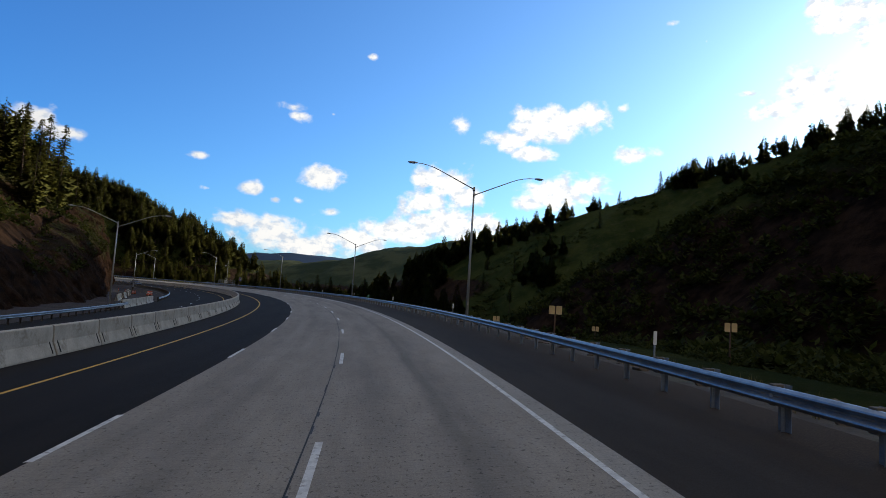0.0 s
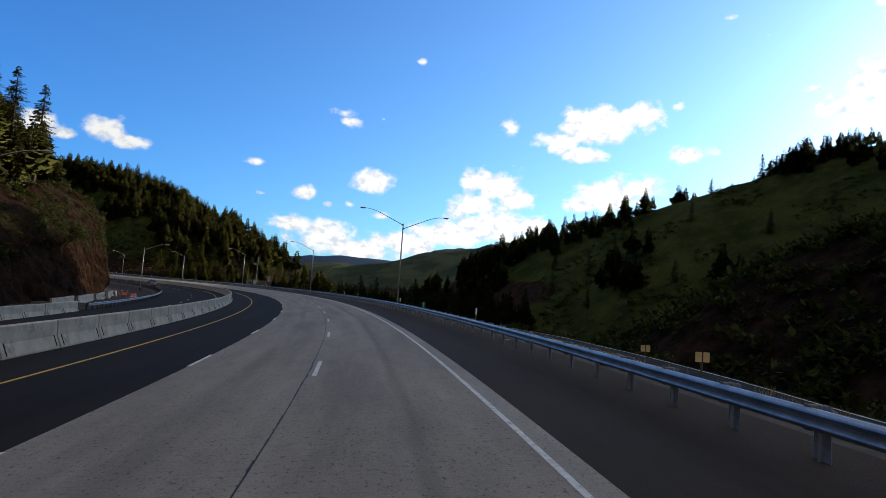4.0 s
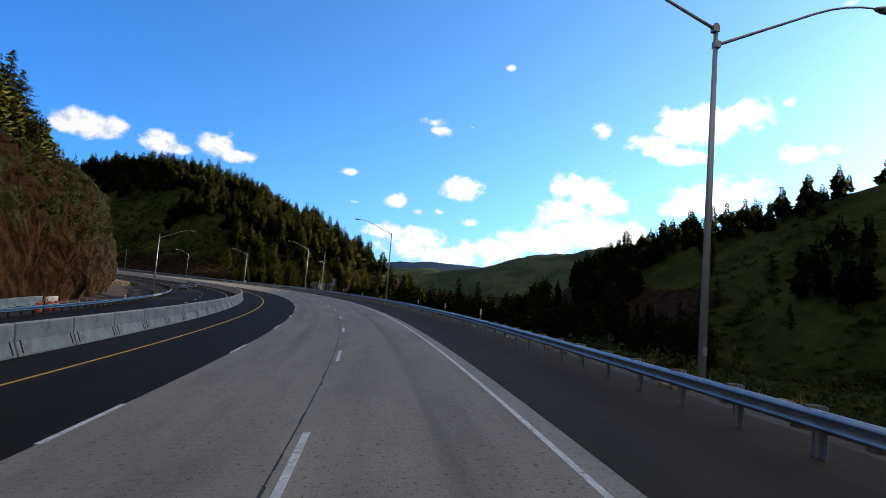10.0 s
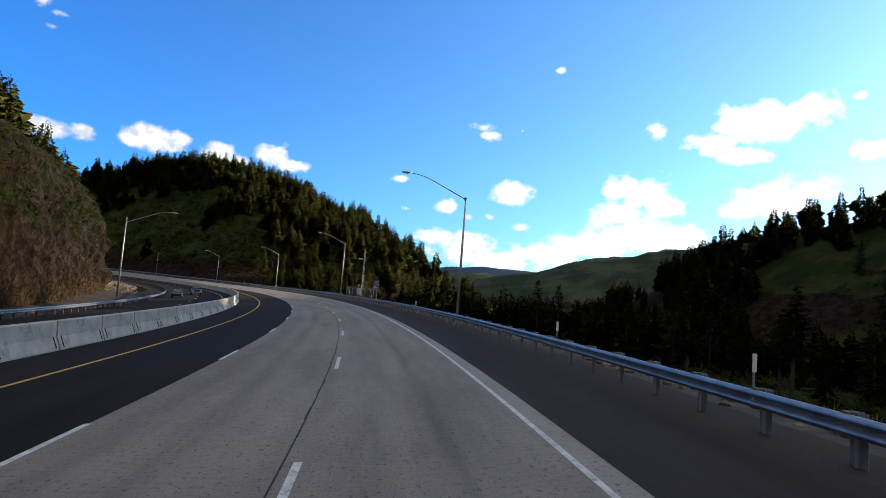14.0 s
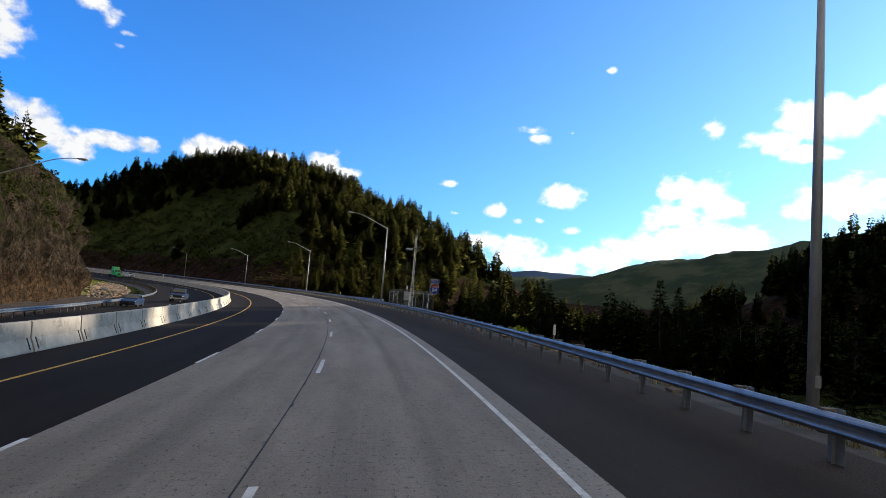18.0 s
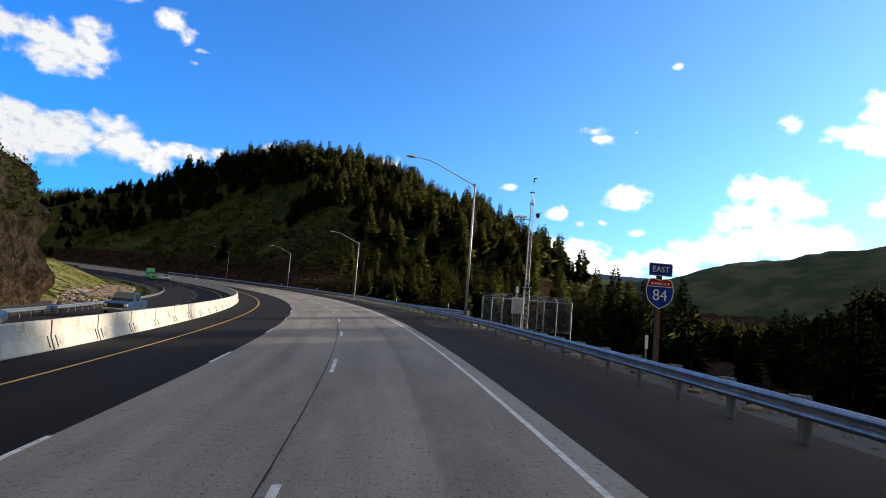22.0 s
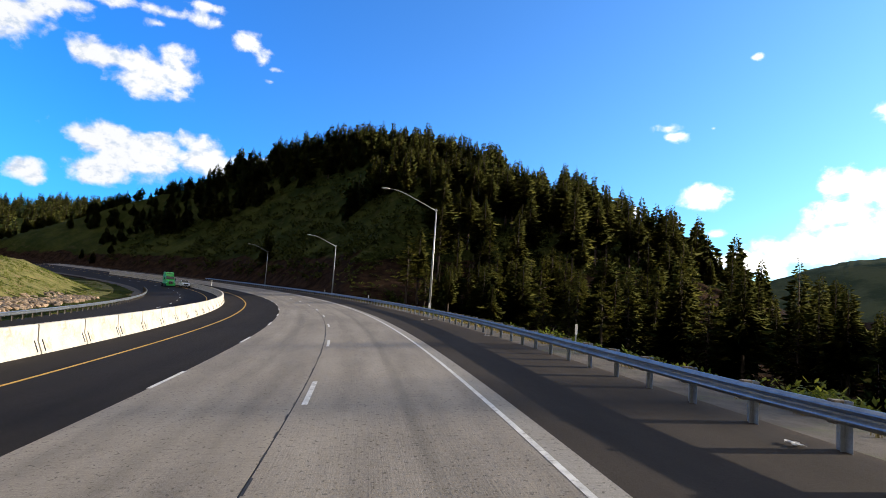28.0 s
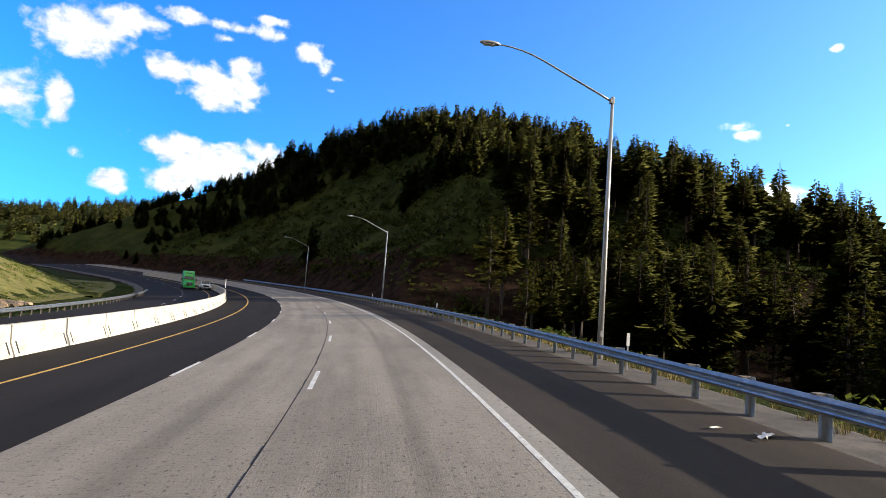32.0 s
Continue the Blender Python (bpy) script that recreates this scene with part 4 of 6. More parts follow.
def on_hill(x, y, s, lat):
    """The wooded hill over the bend: dense on the crest and the far flank, thin on the open face."""
    top = ridge_height(x, y, *RIDGES[2])
    wild = fuzz(x, y, 42, 31, 3)
    off = (ridge_height(x, y, RIDGES[2][0], 0.5, 0.1) - ridge_height(x, y, RIDGES[2][0], 3.0, 0.1)) / 2.5
    face = (off > 40) & (s > 392)
    near = (s > 316) & (s < 432) & (lat > 17) & (lat < 130) & (fuzz(x, y, 13, 33, 2) > 0.05)
    return (near | (top > 12) & np.where(face, wild > 0.40, wild > np.where(x < -412, -0.02, -0.22)) & (x > -640) & (y < 470)) & (lat > 13) & ~(open_grass(x, y) & (wild < 0.5))


def on_right(x, y, s, lat):
    """Trees along the ridge's crest, a few on its grassy side, many in the valley behind."""
    top = ridge_height(x, y, *RIDGES[1])
    gap = top - np.max([ridge_height(x, y, RIDGES[1][0], 3.0, 0.1)], 0)
    wild = fuzz(x, y, 40, 37, 3)
    crest = (gap < 38) & (top > 20) & (wild > -0.12) & (x < 140)
    side = (top > 6) & (wild > 0.24) & (x < 150)
    valley = (lat > 34) & (x < 6 - (y - 300) * 0.15) & (y > 262) & (wild > -0.28)
    return crest | side | valley | ((y > 395) & (x < 60) & (wild > -0.3))


def lowered(places, low, high):
    """Sizes for trees; those between the sun and the first part of the bend stay low in the valley."""
    s, lat = along_road(places[:, 0], places[:, 1])
    size = draw.uniform(low, high, len(places))
    roof = (0.20 * (lat + np.where(s > 368, 14, 0)) + np.interp(s, RS, RZ) - places[:, 2]) / 17
    size = np.where((s > 285) & (s < 398) & (lat > 0) & (lat < 120), np.minimum(size, roof), size)
    return places[size > 0.3], size[size > 0.3]


pl = scatter(5200, -640, -100, 300, 560, on_hill)
pl, size = lowered(pl, 0.5, 1.25)
size = np.where(pl[:, 0] < -405, size * 0.6, size)
near = np.hypot(pl[:, 0] + 150, pl[:, 1] - 290) < 105
for name, pick, kinds in (("near_hill_woods", near, MID_KINDS), ("hill_woods", ~near, HILL_KINDS)):
    some = pl[pick]
    woods(name, some, kinds, "dense dark green conifers on the hill over the bend", size[pick], draw.uniform(0, 6.28, len(some)))
pl = scatter(2600, -110, 200, 190, 620, on_right)
pl = np.concatenate([pl, scatter(260, 125, 245, 240, 345, lambda x, y, s, lat: np.abs(ridge_height(x, y, RIDGES[1][0], 0.75, 0.1) - ridge_height(x, y, RIDGES[1][0], 3.0, 0.1)) < 32)])
pl, size = lowered(pl, 0.55, 1.15)
woods("valley_woods", pl, HILL_KINDS, "dark conifers in the valley and on the ridge", size, draw.uniform(0, 6.28, len(pl)))
pl = scatter(3200, -1250, -470, 250, 800, lambda x, y, s, lat: (fuzz(x, y, 90, 41, 3) > -0.4) & ((x < -640) | (y > 425)) & (lat > 14))
woods("far_woods", pl, FAR_KINDS, "distant conifers covering the far hills", draw.uniform(0.7, 1.2, len(pl)), draw.uniform(0, 6.28, len(pl)))
pl = scatter(900, -260, -80, 20, 235, lambda x, y, s, lat: (lat < -47) & (s > 60) & (s < 330) & (fuzz(x, y, 30, 43, 3) > -0.25))
woods("bank_woods", pl, HILL_KINDS, "dark conifers on top of the cut bank", draw.uniform(0.6, 1.1, len(pl)), draw.uniform(0, 6.28, len(pl)))


# ---- side road ----
ss = np.arange(-40, 201, 3.0)
mid_lat = side_road(ss)


def side_ribbon(name, a, b, mat, up):
    rows = []
    for off in (a, b):
        p = road(ss, mid_lat + off)
        c = road(ss, mid_lat)
        p[:, 2] = ground_height(c[:, 0], c[:, 1])
        for edge in (-3.0, 3.0):
            e = road(ss, mid_lat + edge)
            p[:, 2] = np.where(ss > 128, np.maximum(p[:, 2], ground_height(e[:, 0], e[:, 1])), p[:, 2])
        p[:, 2] += up
        for _ in range(3):
            p[1:-1, 2] = (p[:-2, 2] + p[1:-1, 2] * 2 + p[2:, 2]) / 4
        rows.append(p)
    count = len(ss)
    verts = np.concatenate(rows).tolist()
    uv = [(a, t) for t in ss] + [(b, t) for t in ss]
    return mesh(name, verts, [(i, count + i, count + i + 1, i + 1) for i in range(count - 1)], [mat], uv=uv)


lower_road = new("side_road", side_ribbon("side_road", -2.8, 2.8, M_ASPHALT, 0.22))
tagged(lower_road, "narrow old asphalt side road below the motorway", "road", kind="structure")
for off, mat, word in ((-2.5, M_WHITE, "white edge line"), (2.5, M_WHITE, "white edge line"), (-0.12, M_YELLOW, "yellow middle line"), (0.12, M_YELLOW, "yellow middle line")):
    part("road_line", side_ribbon("road_line", off - 0.06, off + 0.06, mat, 0.235), lower_road, word)

# ---- signs and markers ----
M_BLUE = material("sign_blue", (0.010, 0.035, 0.24), (0.016, 0.050, 0.30), 2.0, 0.7, spec=0.1)
M_RED = material("sign_red", (0.30, 0.012, 0.016), (0.38, 0.018, 0.02), 2.0, 0.7, spec=0.1)
M_SIGNWHITE = material("sign_white", (0.72, 0.73, 0.74), (0.82, 0.83, 0.84), 2.0, 0.4, spec=0.5)
M_TIMBER = material("brown_timber", (0.055, 0.032, 0.022), (0.12, 0.07, 0.045), 3.0, 0.9, 20.0, 0.5, stretch=(1, 1, 0.15))
M_BACK = material("bare_sign_back", (0.52, 0.37, 0.17), (0.66, 0.49, 0.26), 1.5, 0.6, 20.0)
M_GREEN = material("sign_green", (0.02, 0.16, 0.09), (0.03, 0.20, 0.11), 2.0, 0.4, spec=0.5)
M_ORANGE = material("orange_plastic", (0.55, 0.07, 0.015), (0.70, 0.11, 0.02), 2.0, 0.6)
M_GREY = material("painted_grey_steel", (0.36, 0.38, 0.39), (0.48, 0.50, 0.51), 2.0, 0.5, 15.0, metal=0.2)


def words(name, text, size, mat, parent, at, label=""):
    """Raised letters in the built-in font, facing -y."""
    curve = bpy.data.curves.new(name, "FONT")
    curve.body, curve.size, curve.align_x, curve.align_y, curve.extrude = text, size, "CENTER", "CENTER", 0.003
    holder = bpy.data.objects.new(name, curve)
    data = bpy.data.meshes.new_from_object(holder)
    bpy.data.objects.remove(holder)
    data.materials.clear()
    data.materials.append(mat)
    ob = part(name, data, parent, label)
    ob.matrix_basis = Matrix.Translation(at) @ Matrix.Rotation(math.pi / 2, 4, "X")
    return ob


def plate(name, outline, thick, mat, y=0.0):
    """A flat panel with the given (x, z) outline, its face to -y."""
    c = len(outline)
    verts = [(x, y, z) for x, z in outline] + [(x, y + thick, z) for x, z in outline]
    faces = [tuple(range(c)), tuple(range(c, 2 * c))[::-1]] + [(i, i + c, (i + 1) % c + c, (i + 1) % c) for i in range(c)]
    data = mesh(name, verts, faces, [mat])
    return data


def rounded(w, h, r, z=0.0, steps=4):
    pts = []
    for cx, cz, a0 in ((w / 2 - r, h / 2 - r, 0), (-w / 2 + r, h / 2 - r, 90), (-w / 2 + r, -h / 2 + r, 180), (w / 2 - r, -h / 2 + r, 270)):
        for i in range(steps + 1):
            a = radians(a0 + 90 * i / steps)
            pts.append((cx + r * math.cos(a), z + cz + r * math.sin(a)))
    return pts[::-1]


def shield(scale, z):
    """Outline of the route shield: scalloped top, bulging sides, pointed foot."""
    right = [(0.0, 0.43), (0.12, 0.455), (0.24, 0.47), (0.36, 0.44), (0.40, 0.40), (0.448, 0.262), (0.452, 0.232), (0.455, 0.208), (0.47, 0.10), (0.455, -0.06), (0.40, -0.22), (0.30, -0.34), (0.16, -0.43), (0.0, -0.50)]
    pts = right + [(-x, y) for x, y in right[-2:0:-1]]
    return [(x * scale, z + y * scale) for x, y in pts][::-1]


sign = empty("route_sign", road_pose(255.9, 9.1, 2.99 - float(section(9.1))), "blue and red route shield and blue plate on brown timber post", "road sign")
part("post", box("post", (0.14, 0.14, 4.2), M_TIMBER, (0, 0.09, -1.3), 0.01), sign, "brown timber post")
face = part("shield", plate("shield", shield(1.02, -0.05), 0.004, M_SIGNWHITE), sign, "white-edged route shield")
part("shield_field", plate("shield_field", [(x, z) for x, z in shield(0.96, -0.05) if z < 0.16], 0.003, M_BLUE, -0.004), face, "blue lower field")
part("shield_band", plate("shield_band", [(x, z) for x, z in shield(0.96, -0.05) if z > 0.16], 0.003, M_RED, -0.004), face, "red upper band")
words("route_number", "84", 0.52, M_SIGNWHITE, face, (0, -0.007, -0.13), "white route number")
words("band_lettering", "INTERSTATE", 0.115, M_SIGNWHITE, face, (0, -0.007, 0.25), "small white lettering")
flag = part("direction_plate", plate("direction_plate", rounded(0.82, 0.42, 0.05, 0.72), 0.004, M_SIGNWHITE), sign, "white-edged plate")
part("plate_field", plate("plate_field", rounded(0.77, 0.37, 0.04, 0.72), 0.003, M_BLUE, -0.004), flag, "blue field")
words("plate_lettering", "EAST", 0.27, M_SIGNWHITE, flag, (0, -0.007, 0.72), "white lettering")


def delineator(s, lat, tall=1.25):
    m = road_pose(s, lat, -0.12)
    ob = empty("delineator_post", m, "slim marker post with a white reflective plate beside the guardrail", "marker post", "marker posts along the guardrail")
    part("stake", box("stake", (0.05, 0.03, tall), M_POST, (0, 0.02, tall / 2), 0.004), ob)
    part("plate", plate("plate", rounded(0.11, 0.42, 0.02, tall - 0.18), 0.006, M_SIGNWHITE), ob, "white reflective plate")
    return ob


post = delineator(43.2, 8.3)
for s, lat in ((74.5, 8.6), (102.9, 8.3), (132.7, 8.2), (163.6, 8.3), (175.4, 8.3), (188.0, 8.3), (223.1, 7.6), (255.3, 8.4), (292.0, 9.6), (314.0, 8.7), (345.0, 8.7), (378.0, 8.7), (412.0, 8.7)):
    copy_thing(post, road_pose(s, lat, -0.12))

mark = empty("distance_marker", road_pose(119.6, 8.0, -0.1), "small green distance marker on a steel stake", "road sign")
part("stake", box("stake", (0.06, 0.04, 1.30), M_POST, (0, 0.03, 0.42), 0.004), mark)
board = part("board", plate("board", rounded(0.30, 0.86, 0.06, 0.76), 0.004, M_GREEN), mark, "green board")
for i, z in enumerate((1.02, 0.77, 0.52)):
    part("legend_bar", box("legend_bar", (0.10, 0.004, 0.14), M_GREY, (0, -0.004, z), 0.0), board, "pale legend bar")


def chevron_back(s, lat, z, w=0.42, h=0.62):
    m = road_pose(s, lat, z - float(section(lat)) if False else 0.0)
    p = road(s, lat)
    p[2] = np.interp(s, RS, RZ) + z
    low = float(ground_height(p[0:1], p[1:2])[0])
    m = Matrix.Translation([float(v) for v in p]) @ Matrix.Rotation(float(np.interp(s, RS, RH)) - 0.12, 4, "Z")
    ob = empty("chevron_sign", m, "pair of bare tan sign backs on a dark timber stake", "road sign", "sign backs by the side road")
    part("stake", box("stake", (0.10, 0.10, p[2] - low + h / 2 + 0.25), M_TIMBER, (0, 0.08, (low - 0.25 - p[2] + h / 2) / 2), 0.008), ob)
    for x in (-w / 2 - 0.05, w / 2 + 0.05):
        part("panel", plate("panel", [(q + x, r) for q, r in rounded(w, h, 0.05)], 0.006, M_BACK), ob, "bare tan panel")
    return ob


for s, lat, z, w, h in ((65.2, 13.85, 1.70, 0.42, 0.60), (61.4, 24.9, 1.30, 0.40, 0.60), (93.3, 33.1, -0.85, 0.42, 0.62), (97.7, 21.2, -0.36, 0.40, 0.60), (115.3, 28.9, -1.43, 0.42, 0.62)):
    chevron_back(s, lat, z, w, h)


# ---- fenced weather station ----
FENCE_UP = 2.15


def fence(s0, s1, lat0, lat1):
    base = road_pose(s0, lat0, -0.1)
    ob = empty("chain_link_fence", base, "galvanised chain-link fence with slanted barbed-wire arms", "fence")
    inv = base.inverted()
    corners = [(s0, lat0), (s1, lat0), (s1, lat1), (s0, lat1)]
    pts = [inv @ Vector(road(s, l)) for s, l in corners]
    for p in pts:
        p.z = 0.0
    for i in range(4):
        a, b = pts[i], pts[(i + 1) % 4]
        length = (b - a).length
        count = max(1, round(length / 2.9))
        out = Vector((0, 0, 1)).cross(b - a).normalized() * -1
        for j in range(count):
            p = a.lerp(b, j / count)
            thick = 0.045 if j else 0.06
            pole = part("fence_post", tube("fence_post", [p - Vector((0, 0, 0.4)), p + Vector((0, 0, FENCE_UP))], [thick, thick], M_STEEL, 8), ob)
            tip = p + Vector((0, 0, FENCE_UP)) + out * 0.30 + Vector((0, 0, 0.32))
            part("barb_arm", tube("barb_arm", [p + Vector((0, 0, FENCE_UP)), tip], [0.02, 0.016], M_STEEL, 6), pole, "slanted steel arm")
        for z, r in ((FENCE_UP - 0.03, 0.024), (0.06, 0.012)):
            part("fence_rail", tube("fence_rail", [a + Vector((0, 0, z)), b + Vector((0, 0, z))], [r, r], M_STEEL, 6), ob)
        for k in (0.33, 0.66, 1.0):
            lift = Vector((0, 0, FENCE_UP + 0.32 * k)) + out * 0.30 * k
            part("barbed_wire", tube("barbed_wire", [a + lift, b + lift], [0.005, 0.005], M_POST, 4), ob)
        verts, faces = [], []
        way = (b - a) / length
        pitch, half = 0.085, 0.0026
        for slant in (1, -1):
            for t in np.arange(-FENCE_UP, length + FENCE_UP, pitch):
                x0, x1, z0, z1 = t, t + slant * (FENCE_UP - 0.06), 0.05, FENCE_UP - 0.03
                if slant < 0:
                    x0, x1 = t, t - (FENCE_UP - 0.06)
                for lo, hi in ((0.0, length),):
                    u0, u1 = 0.0, 1.0
                    dx = x1 - x0
                    ta, tb = sorted(((lo - x0) / dx, (hi - x0) / dx))
                    u0, u1 = max(u0, ta), min(u1, tb)
                if u1 - u0 < 0.02:
                    continue
                pa = a + way * (x0 + dx * u0) + Vector((0, 0, z0 + (z1 - z0) * u0))
                pb = a + way * (x0 + dx * u1) + Vector((0, 0, z0 + (z1 - z0) * u1))
                n0 = Vector((0, 0, half))
                q = len(verts)
                verts += [pa - n0, pa + n0, pb + n0, pb - n0]
                faces.append((q, q + 1, q + 2, q + 3))
        part("wire_mesh", mesh("wire_mesh", [tuple(v) for v in verts], faces, [M_STEEL]), ob, "fine diamond wire mesh")
    return ob


fence(275.5, 280.4, 9.45, 14.4)

mast = empty("weather_mast", road_pose(278.0, 11.95, -0.35), "slender three-legged steel lattice mast with cameras and a wind sensor", "mast")
TALL = 10.2


def leg(i, z):
    w = (0.27 if z < 3.2 else 0.17) * (1 - 0.12 * z / TALL)
    a = radians(90 + 120 * i)
    return Vector((w * math.cos(a), w * math.sin(a), z))


for i in range(3):
    part("mast_leg", tube("mast_leg", [leg(i, 0), leg(i, 3.15)], [0.022, 0.022], M_GREY, 6), mast)
    part("mast_leg", tube("mast_leg", [leg(i, 3.25), leg(i, TALL)], [0.018, 0.015], M_GREY, 6), mast)
    zs = np.r_[np.arange(0.1, 3.1, 0.36), np.arange(3.3, TALL - 0.2, 0.34)]
    for k, (z0, z1) in enumerate(zip(zs, zs[1:])):
        if z0 < 3.2 < z1:
            continue
        p, q = leg((i + k) % 3, z0), leg((i + k + 1) % 3, z1)
        part("brace", tube("brace", [p, q], [0.009, 0.009], M_GREY, 4), mast)
        part("brace", tube("brace", [leg((i + 1) % 3, z0), leg(i, z1)], [0.008, 0.008], M_GREY, 4), mast)
part("mast_plate", box("mast_plate", (0.62, 0.62, 0.06), M_POST, (0, 0, 3.2), 0.01), mast)
part("footing", box("footing", (1.0, 1.0, 0.5), M_BARRIER, (0, 0, -0.15), 0.03), mast, "square concrete footing")
part("top_plate", box("top_plate", (0.36, 0.36, 0.03), M_POST, (0, 0, TALL), 0.005), mast)
part("top_plate", box("top_plate", (0.36, 0.36, 0.03), M_POST, (0, 0, TALL - 0.85), 0.005), mast)
part("rod", tube("rod", [(0.05, 0, TALL - 0.9), (0.05, 0, TALL + 0.8)], [0.02, 0.014], M_POST, 6), mast)
vane = part("wind_sensor", tube("wind_sensor", [(0.05, 0, TALL + 0.75), (0.05, 0, TALL + 1.0), (0.05, 0, TALL + 1.05)], [0.04, 0.05, 0.02], M_DARK, 8), mast, "dark wind sensor")
part("vane_tail", box("vane_tail", (0.24, 0.015, 0.09), M_DARK, (0.16, 0, TALL + 1.07), 0.003), vane)
arm = part("camera_arm", tube("camera_arm", [(0.0, 0, TALL - 2.0), (-1.15, 0.0, TALL - 2.12)], [0.03, 0.026], M_GREY, 6), mast, "grey cross arm")
for x in (-0.62, -1.05):
    part("camera_housing", box("camera_housing", (0.46, 0.22, 0.16), M_SIGNWHITE, (x, -0.06, TALL - 1.92), 0.03, Matrix.Rotation(-0.28, 4, "Y")), arm, "white camera housing")
part("dome_bracket", tube("dome_bracket", [(0.15, 0, TALL - 2.15), (0.45, 0, TALL - 2.05), (0.52, 0, TALL - 1.75)], [0.028, 0.028, 0.028], M_GREY, 6), mast)
part("dome_camera", tube("dome_camera", [(0.52, 0, TALL - 1.55), (0.52, 0, TALL - 1.7), (0.52, 0, TALL - 1.82), (0.52, 0, TALL - 1.86)], [0.16, 0.15, 0.11, 0.03], M_DARK, 10), mast, "dark dome camera under a hood")
part("camera_hood", box("camera_hood", (0.52, 0.26, 0.05), M_POST, (0.55, 0, TALL - 1.5), 0.015, Matrix.Rotation(-0.25, 4, "Y")), mast)
part("cable", tube("cable", [(0.2, 0.05, 0.3), (0.2, 0.06, 4.6)], [0.035, 0.035], M_DARK, 6), mast, "dark cable conduit")

cabinet = empty("equipment_cabinet", road_pose(277.5, 11.2, -0.05), "grey metal equipment cabinet on steel legs inside the fence", "cabinet")
part("body", box("body", (0.80, 0.42, 1.15), M_GREY, (0, 0, 1.55), 0.05), cabinet)
part("door", box("door", (0.70, 0.02, 1.02), M_GREY, (0, -0.222, 1.55), 0.012), cabinet)
part("handle", box("handle", (0.03, 0.03, 0.14), M_POST, (0.28, -0.245, 1.5), 0.008), cabinet)
part("label_plate", box("label_plate", (0.16, 0.006, 0.05), M_SIGNWHITE, (0.16, -0.236, 1.16), 0.0), cabinet, "small white label")
for x in (-0.3, -0.1, 0.12, 0.3):
    part("leg", tube("leg", [(x, 0, -0.2), (x, 0, 1.0)], [0.035, 0.035], M_STEEL, 6), cabinet)

shieldpost = empty("sensor_screen", road_pose(278.1, 11.3, -0.1), "white louvred sensor screen on a pipe", "weather sensor")
part("pipe", tube("pipe", [(0, 0, -0.2), (0, 0, 2.55)], [0.03, 0.03], M_STEEL, 6), shieldpost)
for i in range(6):
    z = 2.55 + 0.07 * i
    part("louvre", tube("louvre", [(0, 0, z), (0, 0, z + 0.045)], [0.12, 0.09], M_SIGNWHITE, 12), shieldpost)
part("cap", tube("cap", [(0, 0, 2.98), (0, 0, 3.0), (0, 0, 3.04)], [0.11, 0.10, 0.04], M_POST, 12), shieldpost)

terminal = empty("rail_terminal", road_pose(284.3, 9.35, 0.0), "white and grey guardrail end terminal head", "guardrail end")
part("head", box("head", (0.34, 0.30, 0.50), M_STEEL, (0, 0, 0.55), 0.03), terminal)
part("marker_panel", plate("marker_panel", rounded(0.22, 0.42, 0.03, 0.6), 0.006, M_SIGNWHITE, -0.16), terminal, "white marker panel")
part("post", box("post", (0.15, 0.2, 1.0), M_BLOCK, (0.0, 0.25, 0.2), 0.01), terminal, "weathered timber post")


# ---- oncoming vehicles ----
M_LIME = material("lime_green_paint", (0.035, 0.42, 0.06), (0.05, 0.50, 0.08), 1.0, 0.3, 10.0, 0.03, spec=0.6)
M_CARWHITE = material("white_car_paint", (0.66, 0.67, 0.68), (0.74, 0.75, 0.76), 1.0, 0.3, 10.0, 0.03, spec=0.6)
M_GLASS = material("dark_window_glass", (0.012, 0.015, 0.018), (0.02, 0.024, 0.028), 1.0, 0.08, spec=0.8)
M_TYRE = material("black_tyre", (0.012, 0.012, 0.012), (0.03, 0.03, 0.03), 6.0, 0.9)
M_CHROME = material("chrome", (0.55, 0.56, 0.58), (0.7, 0.71, 0.72), 2.0, 0.2, metal=0.95)
M_HEADLIGHT = material("headlight_glass", (0.7, 0.72, 0.74), (0.85, 0.86, 0.88), 2.0, 0.1, spec=0.8)


def hull(name, sections, mat, smooth=False, bevel=0.0):
    """A body skinned over (y, [(half width, z), ...]) cross sections."""
    verts, faces = [], []
    c = len(sections[0][1]) * 2
    for y, side in sections:
        ring = [(x, y, z) for x, z in side] + [(-x, y, z) for x, z in side[::-1]]
        verts += ring
    for i in range(len(sections) - 1):
        for j in range(c):
            faces.append((i * c + j, i * c + (j + 1) % c, (i + 1) * c + (j + 1) % c, (i + 1) * c + j))
    faces += [tuple(range(c))[::-1], tuple(range(len(verts) - c, len(verts)))]
    data = mesh(name, verts, faces, [mat], smooth)
    bm = bmesh.new()
    bm.from_mesh(data)
    bmesh.ops.recalc_face_normals(bm, faces=bm.faces)
    if bevel:
        bmesh.ops.bevel(bm, geom=bm.edges[:], offset=bevel, segments=2, affect="EDGES", profile=0.6)
    bm.to_mesh(data)
    bm.free()
    return data


def wheel(parent, x, y, r, width):
    w = part("wheel", tube("wheel", [(x - width / 2, y, r), (x - width / 2 + 0.03, y, r), (x + width / 2 - 0.03, y, r), (x + width / 2, y, r)], [r * 0.9, r, r, r * 0.9], M_TYRE, 20), parent, "black tyre")
    part("rim", tube("rim", [(x - width / 2 - 0.012, y, r), (x + width / 2 + 0.012, y, r)], [r * 0.58, r * 0.58], M_CHROME, 14), w, "bright wheel rim")


